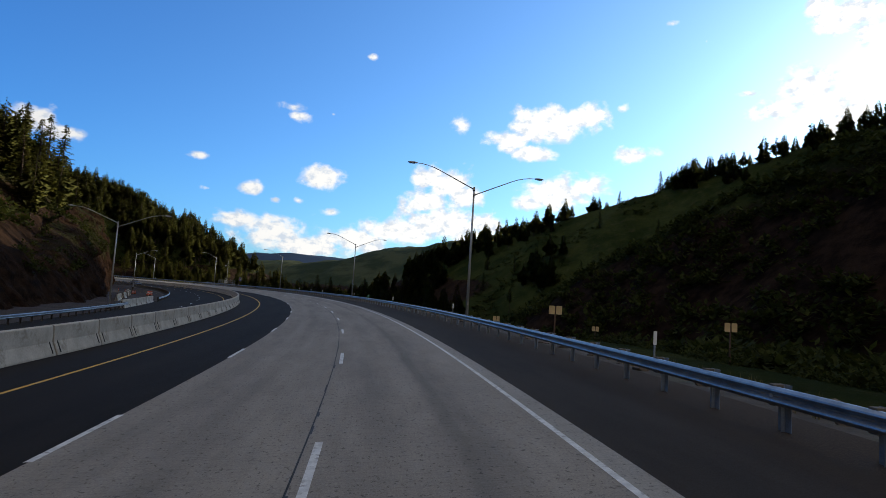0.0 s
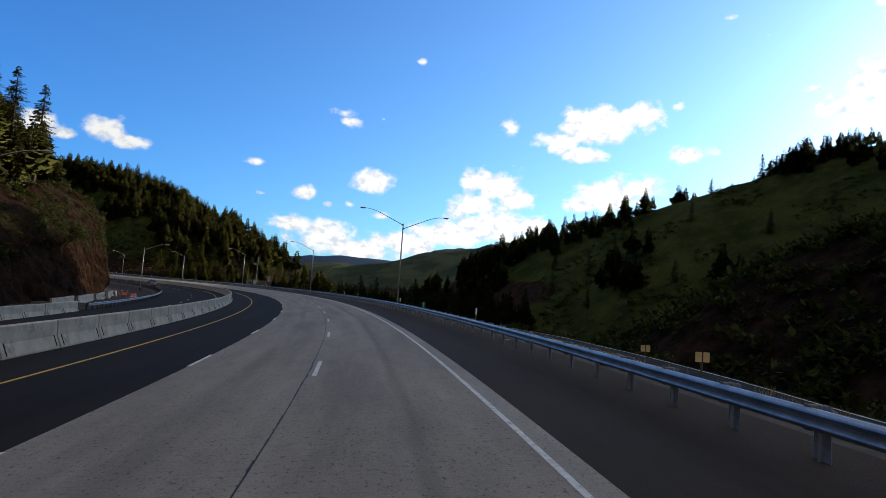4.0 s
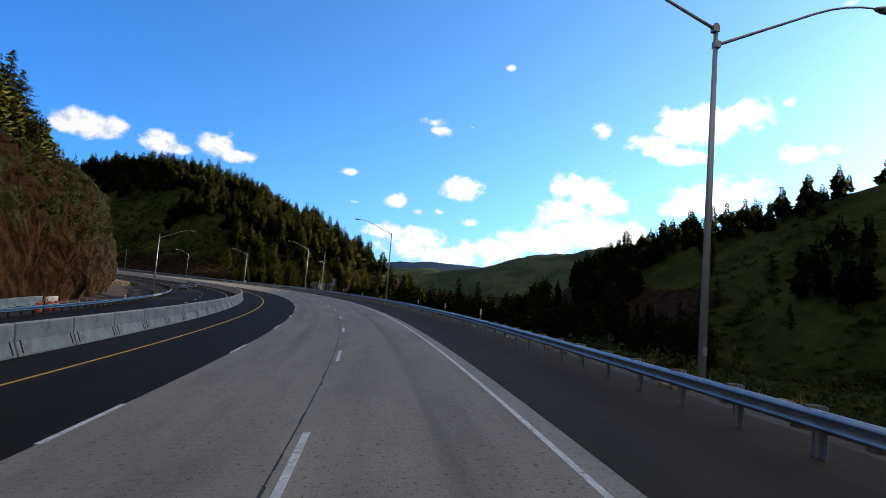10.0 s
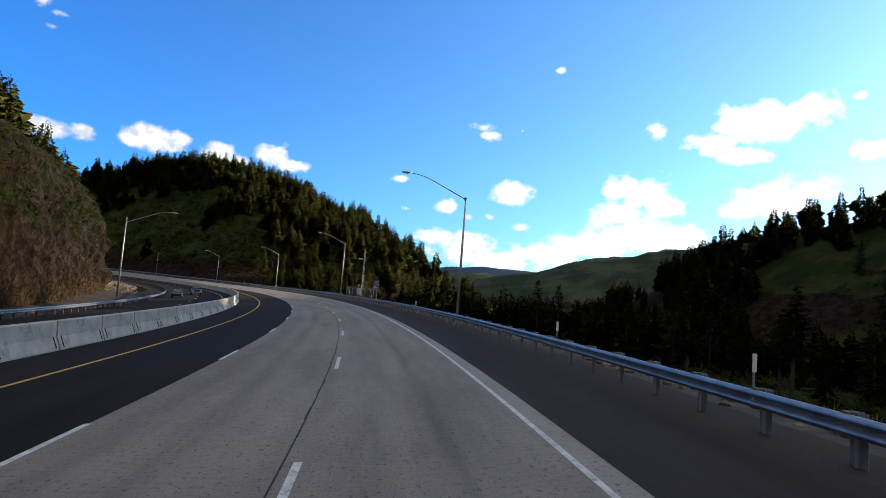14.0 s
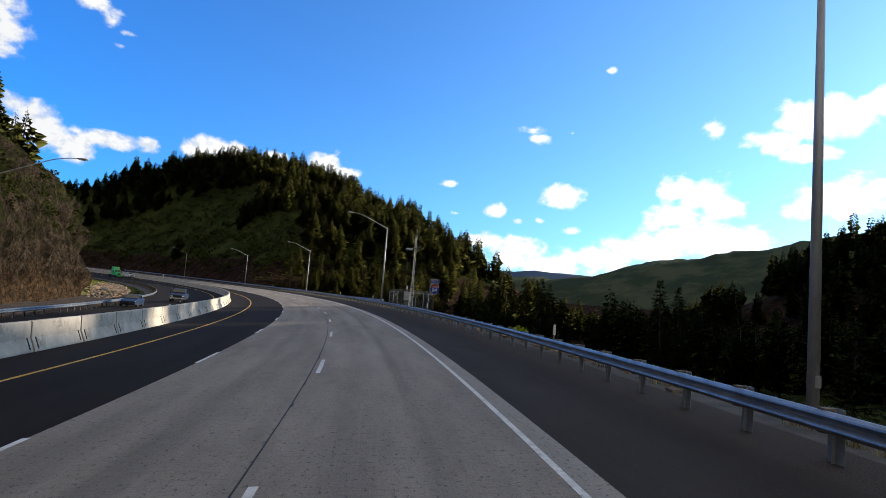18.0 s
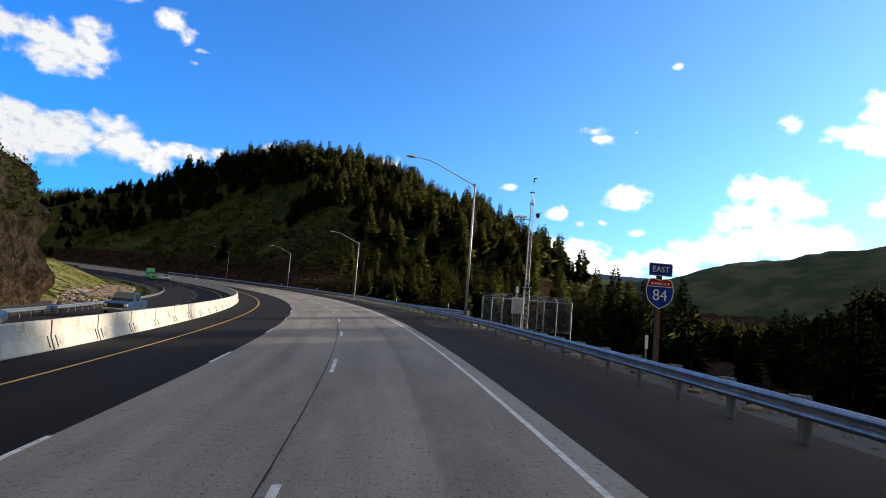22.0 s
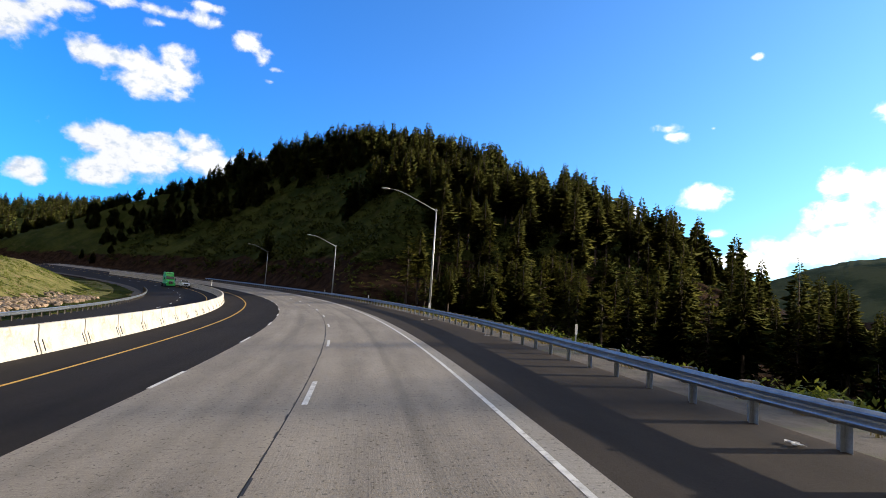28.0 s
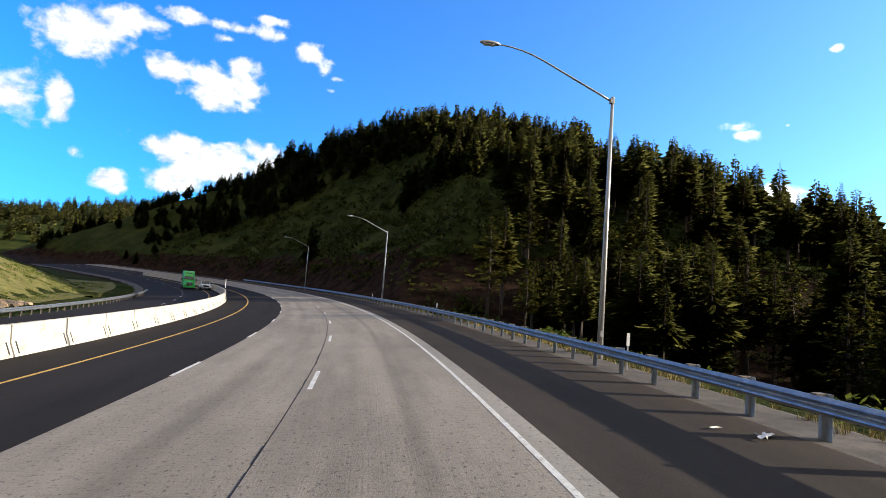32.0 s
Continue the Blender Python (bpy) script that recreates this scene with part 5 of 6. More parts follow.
def semi_truck(m):
    """A bonneted sleeper-cab tractor; its front looks to -y."""
    t = empty("semi_truck", m, "lime green long-nosed semi truck tractor driving towards the viewer", "truck")
    part("bonnet", hull("bonnet", [(-3.2, [(0.72, 0.75), (0.74, 1.25), (0.60, 1.5)]), (-2.2, [(0.98, 0.8), (0.98, 1.45), (0.75, 1.72)]), (-1.3, [(1.12, 0.85), (1.12, 1.6), (0.9, 1.9)])], M_LIME, bevel=0.05), t)
    part("cab", hull("cab", [(-1.32, [(1.15, 0.8), (1.18, 1.9), (1.12, 2.0)]), (-0.85, [(1.2, 0.8), (1.2, 2.0), (1.05, 2.75)]), (0.4, [(1.22, 0.8), (1.22, 2.2), (1.12, 2.95)])], M_LIME, bevel=0.04), t)
    part("sleeper", hull("sleeper", [(0.4, [(1.22, 0.9), (1.22, 2.6), (1.1, 3.45)]), (0.8, [(1.24, 0.9), (1.24, 2.8), (1.15, 3.85)]), (2.2, [(1.24, 0.9), (1.24, 2.9), (1.18, 3.95)])], M_LIME, bevel=0.05), t)
    part("roof_fairing", hull("roof_fairing", [(-0.6, [(0.85, 2.72), (0.8, 2.85), (0.6, 2.9)]), (0.2, [(1.05, 2.75), (1.0, 3.4), (0.85, 3.6)]), (0.7, [(1.1, 2.8), (1.08, 3.7), (0.95, 3.88)])], M_LIME, bevel=0.04), t)
    part("windscreen", hull("windscreen", [(-1.29, [(1.04, 2.05), (1.04, 2.10), (1.02, 2.15)]), (-0.92, [(0.99, 2.62), (0.98, 2.68), (0.96, 2.74)])], M_GLASS), t, "dark windscreen")
    part("roof_window", box("roof_window", (1.3, 0.03, 0.26), M_GLASS, (0, 0.0, 3.47), 0.01, Matrix.Rotation(-0.85, 4, "X")), t, "dark roof window")
    part("grille", box("grille", (0.95, 0.08, 0.85), M_CHROME, (0, -3.2, 1.08), 0.03), t, "bright grille")
    for k in range(6):
        part("grille_bar", box("grille_bar", (0.86, 0.03, 0.05), M_DARK, (0, -3.245, 0.76 + 0.12 * k), 0.005), t)
    part("bumper", box("bumper", (2.3, 0.35, 0.42), M_LIME, (0, -3.1, 0.52), 0.06), t)
    for x in (-0.93, 0.93):
        part("headlight", box("headlight", (0.32, 0.2, 0.24), M_HEADLIGHT, (x, -2.75, 1.05), 0.05), t, "clear headlight")
        part("fender", hull("fender", [(-2.95, [(0.24, 0.75), (0.22, 0.95), (0.16, 1.05)]), (-2.2, [(0.26, 0.9), (0.24, 1.25), (0.18, 1.32)]), (-1.4, [(0.26, 0.75), (0.24, 1.1), (0.18, 1.2)])], M_LIME, bevel=0.03), t).matrix_basis = Matrix.Translation((x * 1.06, 0, 0))
        part("mirror", box("mirror", (0.18, 0.12, 0.62), M_DARK, (x * 1.55, -1.0, 2.05), 0.03), t, "dark side mirror")
        part("step", box("step", (0.28, 1.7, 0.5), M_CHROME, (x * 1.18, 0.3, 0.6), 0.05), t, "bright fuel tank")
        part("side_window", box("side_window", (0.03, 0.75, 0.55), M_GLASS, (x * 1.30, -0.45, 2.2), 0.02), t, "dark side window")
        for y, r in ((-2.2, 0.5), (3.2, 0.5), (4.5, 0.5)):
            wheel(t, x * 1.12, y, r, 0.32)
    part("chassis", box("chassis", (0.9, 5.0, 0.28), M_DARK, (0, 2.9, 0.85), 0.02), t, "dark chassis frame")
    return t


def pickup(m, paint, words):
    t = empty("pickup_truck", m, words, "car")
    part("body", hull("body", [(-2.75, [(0.86, 0.5), (0.90, 0.85), (0.80, 1.02)]), (-2.4, [(0.98, 0.42), (0.99, 0.95), (0.90, 1.12)]), (-1.1, [(1.0, 0.42), (1.0, 1.05), (0.92, 1.22)]), (2.75, [(1.0, 0.45), (1.0, 1.1), (0.95, 1.2)])], paint, bevel=0.03), t)
    part("cab", hull("cab", [(-1.15, [(0.88, 1.18), (0.86, 1.24), (0.84, 1.28)]), (-0.45, [(0.86, 1.2), (0.80, 1.75), (0.70, 1.86)]), (0.9, [(0.88, 1.2), (0.80, 1.8), (0.70, 1.88)]), (1.15, [(0.88, 1.2), (0.84, 1.4), (0.80, 1.5)])], paint, bevel=0.03), t)
    part("windscreen", hull("windscreen", [(-1.13, [(0.80, 1.30), (0.80, 1.34), (0.79, 1.37)]), (-0.52, [(0.74, 1.79), (0.73, 1.83), (0.71, 1.87)])], M_GLASS), t, "dark windscreen")
    part("grille", box("grille", (1.1, 0.06, 0.34), M_DARK, (0, -2.76, 0.82), 0.02), t, "dark grille")
    part("bumper", box("bumper", (1.86, 0.22, 0.24), M_CHROME, (0, -2.78, 0.52), 0.04), t, "bright bumper")
    for x in (-0.74, 0.74):
        part("headlight", box("headlight", (0.28, 0.12, 0.2), M_HEADLIGHT, (x, -2.70, 0.86), 0.03), t, "clear headlight")
        part("mirror", box("mirror", (0.16, 0.1, 0.2), M_DARK, (x * 1.5, -0.85, 1.32), 0.03), t, "dark side mirror")
        part("side_window", box("side_window", (0.03, 1.2, 0.36), M_GLASS, (x * 1.13, 0.2, 1.52), 0.02), t, "dark side window")
        for y in (-1.75, 1.7):
            wheel(t, x * 1.22, y, 0.38, 0.25)
    return t


def saloon(m):
    t = empty("saloon_car", m, "dark blue saloon car driving in the oncoming lane", "car")
    part("body", hull("body", [(-2.3, [(0.70, 0.38), (0.76, 0.62), (0.66, 0.72)]), (-1.9, [(0.86, 0.28), (0.89, 0.70), (0.76, 0.84)]), (-0.9, [(0.89, 0.26), (0.90, 0.80), (0.80, 0.95)]), (1.5, [(0.89, 0.28), (0.90, 0.85), (0.80, 1.0)]), (2.25, [(0.80, 0.36), (0.84, 0.82), (0.72, 0.98)])], M_CARBLUE, bevel=0.03), t)
    part("cabin", hull("cabin", [(-0.95, [(0.78, 0.92), (0.76, 0.95), (0.72, 0.98)]), (-0.15, [(0.78, 0.94), (0.66, 1.36), (0.56, 1.43)]), (0.95, [(0.78, 0.96), (0.66, 1.37), (0.55, 1.43)]), (1.85, [(0.74, 0.96), (0.70, 1.0), (0.66, 1.03)])], M_CARBLUE, bevel=0.02), t)
    part("windscreen", hull("windscreen", [(-0.90, [(0.70, 0.97), (0.70, 1.0), (0.69, 1.03)]), (-0.22, [(0.60, 1.36), (0.59, 1.40), (0.57, 1.43)])], M_GLASS), t, "dark windscreen")
    part("rear_window", hull("rear_window", [(1.02, [(0.58, 1.36), (0.57, 1.39), (0.55, 1.42)]), (1.75, [(0.66, 1.02), (0.65, 1.05), (0.64, 1.08)])], M_GLASS), t, "dark rear window")
    part("grille", box("grille", (0.9, 0.05, 0.2), M_DARK, (0, -2.30, 0.50), 0.02), t, "dark grille")
    for x in (-0.62, 0.62):
        part("headlight", box("headlight", (0.26, 0.16, 0.13), M_HEADLIGHT, (x, -2.18, 0.66), 0.03), t, "lit-looking clear headlight")
        part("mirror", box("mirror", (0.16, 0.1, 0.12), M_CARBLUE, (x * 1.55, -0.6, 1.0), 0.03), t)
        part("side_window", box("side_window", (0.03, 1.5, 0.3), M_GLASS, (x * 1.17, 0.35, 1.16), 0.02, Matrix.Rotation(-0.27 if x > 0 else 0.27, 4, "Y")), t, "dark side window")
        for y in (-1.4, 1.35):
            wheel(t, x * 1.28, y, 0.32, 0.21)
    return t


M_CARBLUE = material("dark_blue_car_paint", (0.012, 0.022, 0.05), (0.02, 0.034, 0.07), 1.0, 0.35, 10.0, 0.03, spec=0.3)
saloon(road_pose(275.0, -21.6, 0.0))
pickup(road_pose(292.4, -18.6, 0.0), M_CARBLUE, "dark blue pickup truck driving in the oncoming lane")
semi_truck(road_pose(468.0, -16.6, 0.0))
pickup(road_pose(462.0, -13.7, 0.0), M_CARWHITE, "white pickup truck driving towards the viewer behind the barrier")


# ---- work zone beside the cut slope ----
def in_ditch(s, lat):
    p = road_pose(s, max(lat, -27.0))
    spot = road(s, lat)
    return road_pose(s, lat, float(p.translation.z - spot[2] + ditch(s, lat)) - 0.06)


def drum(s, lat):
    ob = empty("traffic_drum", in_ditch(s, lat), "orange plastic traffic drum with white bands", "traffic drum", "orange drums beside the cut slope")
    part("body", tube("body", [(0, 0, 0), (0, 0, 0.3), (0, 0, 0.6), (0, 0, 0.95), (0, 0, 1.0)], [0.30, 0.28, 0.25, 0.22, 0.12], M_ORANGE, 12), ob)
    part("foot", tube("foot", [(0, 0, -0.02), (0, 0, 0.1)], [0.42, 0.40], M_DARK, 12), ob, "black rubber foot")
    for z, r in ((0.36, 0.283), (0.68, 0.252)):
        part("band", tube("band", [(0, 0, z), (0, 0, z + 0.12)], [r, r - 0.012], M_SIGNWHITE, 12), ob, "white reflective band")
    return ob


first = drum(189.0, -28.2)
for s, lat in ((187.2, -28.6), (185.4, -27.9), (191.2, -28.4)):
    copy_thing(first, in_ditch(s, lat))


def cone(s, lat):
    ob = empty("traffic_cone", in_ditch(s, lat), "slim orange traffic cone behind the guardrail", "traffic cone", "orange cones along the ditch")
    part("body", tube("body", [(0, 0, 0.03), (0, 0, 0.95), (0, 0, 1.02)], [0.13, 0.055, 0.03], M_ORANGE, 10), ob)
    part("foot", box("foot", (0.36, 0.36, 0.05), M_DARK, (0, 0, 0.02), 0.01), ob, "black rubber foot")
    part("band", tube("band", [(0, 0, 0.6), (0, 0, 0.72)], [0.088, 0.078], M_SIGNWHITE, 10), ob, "white band")
    return ob


first = cone(205.0, -31.5)
for s in (199.0, 201.5, 208.0, 213.5, 219.0, 226.0, 233.0, 241.0, 250.0):
    copy_thing(first, in_ditch(s, -31.3 + 0.5 * math.sin(s)))

block = barrier
for s, lat, turn in [(107.0 + 4.25 * i, -25.1 - 0.12 * (i % 2), 0.015 * (-1) ** i) for i in range(6)] + [(150.0 + 4.25 * i, -32.6 - 0.25 * (i % 3), 0.02 * (-1) ** i) for i in range(13)]:
    ob = copy_thing(barrier, (road_pose(s, lat, -0.1) if lat > -26 else in_ditch(s, lat)) @ Matrix.Rotation(turn, 4, "Z"))
    tagged(ob, "pale concrete barrier block set down beside the cut slope", "barrier", "loose barrier blocks by the slope")


# a marker post standing on the median barrier
post = empty("marker_post", road_pose(428.0, -11.95, 1.1), "slim white marker post with a dark base on the barrier", "marker post")
part("post", box("post", (0.09, 0.05, 1.7), M_SIGNWHITE, (0, 0, 0.85), 0.015), post)
part("base", box("base", (0.14, 0.12, 0.35), M_DARK, (0, 0, 0.17), 0.02), post, "dark rubber base")


# ---- single trees ----
def big_conifer(rng, tall, wide, whorls, per, crown_from, pine):
    """Trunk and crown of a tree seen closer: every branch carries small drooping twigs."""
    trunk_v, trunk_f, v, f = [], [], [], []
    sides, bend = 8, (rng.uniform(-0.03, 0.03), rng.uniform(-0.03, 0.03))

    def core(t):
        return bend[0] * tall * t * t, bend[1] * tall * t * t

    for i in range(7):
        t = i / 6
        r = 0.017 * tall * (1 - t) ** 0.8 + 0.025 + (0.08 if i == 0 else 0)
        ox, oy = core(t)
        for j in range(sides):
            w = 2 * math.pi * j / sides
            trunk_v.append((ox + r * math.cos(w), oy + r * math.sin(w), t * tall * 0.96 - (0.5 if i == 0 else 0)))
    for i in range(6):
        for j in range(sides):
            trunk_f.append((i * sides + j, i * sides + (j + 1) % sides, (i + 1) * sides + (j + 1) % sides, (i + 1) * sides + j))
    for k in range(whorls):
        t0 = max(0.0, min(1.0, (k + rng.uniform(-0.3, 0.3)) / whorls))
        t = crown_from + (1 - crown_from) * max(0.0, min(1.0, t0))
        z = tall * t * 0.99
        shape = (1 - t0) ** 0.72 if not pine else max(0.12, (1 - t0**2.6)) * (0.65 + 0.35 * math.sin(k * 1.7))
        span = max(0.25, wide * max(0.02, shape) * (0.6 + 0.4 * min(1, t0 / 0.15)))
        ox, oy = core(t)
        for b in range(per):
            if rng.random() < (0.34 if pine else 0.18):
                continue
            w = rng.uniform(0, 6.283)
            reach = span * rng.uniform(0.5, 1.2)
            level = z
            z = min(level + rng.uniform(-0.6, 0.6) * tall * (1 - crown_from) / whorls, tall * 0.985)
            slope = rng.uniform(-0.42, 0.02) + 0.9 * max(0.0, t0 - 0.75) * 2 if not pine else rng.uniform(-0.15, 0.3) + max(0.0, t0 - 0.8)
            ca, sa = math.cos(w), math.sin(w)
            trunk_q = len(trunk_v)
            r = 0.012 + 0.012 * reach
            tip = (ox + ca * reach * 0.9, oy + sa * reach * 0.9, z + slope * reach)
            trunk_v += [(ox - sa * r, oy + ca * r, z), (ox + sa * r, oy - ca * r, z), (ox, oy, z - 2 * r), tip]
            trunk_f += [(trunk_q, trunk_q + 1, trunk_q + 3), (trunk_q + 1, trunk_q + 2, trunk_q + 3), (trunk_q + 2, trunk_q, trunk_q + 3)]
            count = max(7, int(7 + reach * 4.6))
            for i in range(count):
                d = (0.22 + 0.78 * (i + rng.random()) / count) * reach
                side = (-1) ** i * rng.uniform(0.25, 1.15)
                a = w + side
                length = (0.32 + 0.10 * reach) * rng.uniform(0.6, 1.25)
                px, py = ox + ca * d + rng.uniform(-0.08, 0.08), oy + sa * d + rng.uniform(-0.08, 0.08)
                pz = z + slope * d + rng.uniform(-0.10, 0.16)
                cx, sx = math.cos(a), math.sin(a)
                half = length * rng.uniform(0.22, 0.38)
                drop = length * rng.uniform(0.05, 0.5)
                q = len(v)
                v += [(px, py, pz), (px + cx * length * 0.5 - sx * half, py + sx * length * 0.5 + cx * half, pz - drop * 0.3 + half * rng.uniform(-0.3, 0.5)), (px + cx * length, py + sx * length, pz - drop), (px + cx * length * 0.5 + sx * half, py + sx * length * 0.5 - cx * half, pz - drop * 0.5 - half * rng.uniform(0.1, 0.8))]
                f.append((q, q + 1, q + 2, q + 3))
            z = level
    out = np.array(v) * (1, 1, 0.12)
    out = out / np.linalg.norm(out, axis=1, keepdims=True) + np.random.RandomState(len(v)).uniform(-0.5, 0.5, (len(v), 3))
    return mesh("trunk", trunk_v, trunk_f, [M_BARK], smooth=True), mesh("crown", v, f, [M_NEEDLES], normals=out / np.linalg.norm(out, axis=1, keepdims=True))


tree_rng = random.Random(21)
TREE_KINDS = [
    big_conifer(tree_rng, 19, 4.1, 34, 8, 0.06, False), big_conifer(tree_rng, 21, 3.6, 30, 8, 0.38, False), big_conifer(tree_rng, 17, 4.4, 30, 9, 0.04, False),
    big_conifer(tree_rng, 20, 3.9, 24, 10, 0.42, True), big_conifer(tree_rng, 16, 3.7, 26, 10, 0.08, True), big_conifer(tree_rng, 23, 4.2, 38, 8, 0.18, False),
]
TREE_WORDS = [
    "tall dark green fir with drooping branches", "slender dark fir with a bare lower trunk", "broad young fir clothed to the ground",
    "open-crowned ponderosa pine with a bare trunk", "grey-green pine with a ragged crown", "very tall dark fir standing over its neighbours",
]
first_tree = {}


def tree(x, y, kind, size, group):
    z = float(ground_height(np.array([x]), np.array([y]))[0]) - 0.1
    m = Matrix.Translation((x, y, z)) @ Matrix.Rotation(tree_rng.uniform(0, 6.28), 4, "Z") @ Matrix.Diagonal((size, size, size * tree_rng.uniform(0.92, 1.1), 1))
    if kind not in first_tree:
        ob = empty("conifer_tree", m, TREE_WORDS[kind], "tree", group)
        part("trunk", TREE_KINDS[kind][0], ob)
        part("crown", TREE_KINDS[kind][1], ob)
        first_tree[kind] = ob
        return ob
    base = first_tree[kind]
    ob = copy_thing(base, Matrix.Identity(4))
    ob.matrix_basis = m
    return tagged(ob, TREE_WORDS[kind], "tree", group)


# trees beyond the guardrail in the bend
def right_of_road(s, lat):
    p = road(s, lat)
    return float(p[0]), float(p[1])


for i in range(56):
    s, lat = tree_rng.uniform(318, 436), 16 + 46 * tree_rng.random() ** 1.2
    if s < 345:
        lat += 18
    x, y = right_of_road(s, lat)
    most = 0.20 * lat - float(ground_height(np.array([x]), np.array([y]))[0]) + float(np.interp(s, RS, RZ))
    size = tree_rng.uniform(0.55, 0.9)
    if s < 398:
        size = min(size, (most + (2.8 if s > 368 else 0)) / 21)
    if size < 0.35 or open_grass(np.array([x]), np.array([y]))[0]:
        continue
    tree(x, y, tree_rng.choice((1, 1, 1, 3, 3, 3, 5)), size, "conifers beyond the bend's guardrail")
for x, y, kind, size in ((-160, 340, 1, 0.7), (-142, 337, 3, 0.7), (-132, 365, 1, 0.9), (-176, 352, 0, 0.7), (-196, 356, 0, 0.85)):
    tree(x, y, kind, size, "conifers beyond the bend's guardrail")
# trees in the valley behind the station
for i in range(40):
    s, lat = tree_rng.uniform(225, 335), tree_rng.uniform(46, 100)
    x, y = right_of_road(s, lat)
    tree(x, y, tree_rng.choice((0, 2, 2, 4, 3)), tree_rng.uniform(0.6, 1.0), "conifers in the valley")
for x, y, kind, size in ((-99.5, 317, 4, 1.0), (-88, 322, 2, 0.8), (-112, 318, 2, 0.75)):
    tree(x, y, kind, size, "conifers in the valley")
# trees on the cut bank
for i in range(26):
    s, lat = tree_rng.uniform(150, 285), -(51 + 16 * tree_rng.random())
    x, y = right_of_road(s, lat)
    tree(x, y, tree_rng.choice((0, 1, 5, 3)), tree_rng.uniform(0.55, 0.95), "conifers on the cut bank")
# a dark stand in the gully behind the near spur
for i in range(16):
    tree(tree_rng.uniform(78, 135), tree_rng.uniform(165, 215), tree_rng.choice((0, 2, 5)), tree_rng.uniform(0.7, 1.0), "conifers in the gully behind the spur")
# trees on the grassy ridge to the right
for x, y in ((154, 320), (169, 312), (147, 316), (128, 322), (121, 325), (100, 333), (88, 342), (52, 300), (30, 262), (62, 262), (44, 232), (80, 300), (20, 300), (100, 270), (38, 205), (92, 240), (60, 330), (24, 330), (36, 300)):
    tree(x, y, tree_rng.choice((0, 2, 3, 4)), tree_rng.uniform(0.45, 0.75), "scattered conifers on the grassy ridge")


# ---- shrubs, grass and stones ----
def clump(rng, leaves, spread, tall, leaf):
    v, f = [], []
    for _ in range(leaves):
        a, d = rng.uniform(0, 6.283), spread * rng.random() ** 0.5
        x, y, z = d * math.cos(a), d * math.sin(a), tall * rng.uniform(0.1, 1.0) * (1 - 0.5 * (d / spread) ** 2)
        b, t = rng.uniform(0, 6.283), rng.uniform(-0.6, 1.2)
        dx, dy, dz = leaf * math.cos(b), leaf * math.sin(b), leaf * t
        w = leaf * rng.uniform(0.25, 0.5)
        q = len(v)
        v += [(x, y, z), (x + dx * 0.5 - math.sin(b) * w, y + dy * 0.5 + math.cos(b) * w, z + dz * 0.5), (x + dx, y + dy, z + dz), (x + dx * 0.5 + math.sin(b) * w, y + dy * 0.5 - math.cos(b) * w, z + dz * 0.5)]
        f.append((q, q + 1, q + 2, q + 3))
    return np.array(v), f


def blades(rng, count, spread, tall):
    v, f = [], []
    for _ in range(count):
        a, d = rng.uniform(0, 6.283), spread * rng.random() ** 0.5
        x, y = d * math.cos(a), d * math.sin(a)
        h, b, w = tall * rng.uniform(0.4, 1.0), rng.uniform(0, 6.283), 0.012
        lean = h * rng.uniform(0.1, 0.6)
        q = len(v)
        v += [(x - math.sin(b) * w, y + math.cos(b) * w, -0.03), (x + math.sin(b) * w, y - math.cos(b) * w, -0.03), (x + math.cos(b) * lean, y + math.sin(b) * lean, h)]
        f.append((q, q + 1, q + 2))
    return np.array(v), f


def stone(rng, r):
    bm = bmesh.new()
    bmesh.ops.create_icosphere(bm, subdivisions=1, radius=r)
    for p in bm.verts:
        p.co *= rng.uniform(0.7, 1.25)
        p.co.z *= 0.65
    v, f = np.array([p.co[:] for p in bm.verts]), [tuple(q.index for q in face.verts) for face in bm.faces]
    bm.free()
    return v, f


def strewn(name, kinds, places, mat, label, category, low=0.6, high=1.3):
    allv, allf, count = [], [], 0
    for i, (x, y, z) in enumerate(places):
        v, f = kinds[i % len(kinds)]
        a, k = draw.uniform(0, 6.283), draw.uniform(low, high)
        c, q = math.cos(a), math.sin(a)
        w = np.stack([(v[:, 0] * c - v[:, 1] * q) * k + x, (v[:, 0] * q + v[:, 1] * c) * k + y, v[:, 2] * k + z], -1)
        allv.append(w)
        allf += [tuple(j + count for j in face) for face in f]
        count += len(v)
    ob = new(name, mesh(name, np.concatenate(allv).tolist(), allf, [mat]))
    return tagged(ob, label, category, kind="stuff")


M_SHRUB = material("dark_shrub_leaves", (0.015, 0.022, 0.007), (0.055, 0.062, 0.017), 0.6, 0.9, 6.0, 0.2, island=0.4, spec=0.05, leaf=0.3)
M_FRESH = material("fresh_yellow_green_leaves", (0.16, 0.20, 0.02), (0.36, 0.38, 0.04), 1.0, 0.8, 6.0, 0.2, island=0.3, spec=0.1, leaf=0.4)
M_DRY = material("dry_grass_blades", (0.14, 0.11, 0.04), (0.30, 0.25, 0.11), 0.5, 0.9, 6.0, 0.1, island=0.4, spec=0.15)
M_BLADE = material("green_grass_blades", (0.050, 0.075, 0.014), (0.13, 0.15, 0.03), 0.5, 0.9, 6.0, 0.1, island=0.4, spec=0.1, leaf=0.4)
M_STONE = material("loose_basalt", (0.075, 0.062, 0.05), (0.20, 0.165, 0.13), 1.5, 0.95, 8.0, 0.6, island=0.35)
M_LITTER = material("white_litter", (0.62, 0.60, 0.56), (0.78, 0.77, 0.74), 6.0, 0.6)
bush_rng = random.Random(9)
BUSH = [clump(bush_rng, 42, 0.95, 1.0, 0.42) for _ in range(6)]
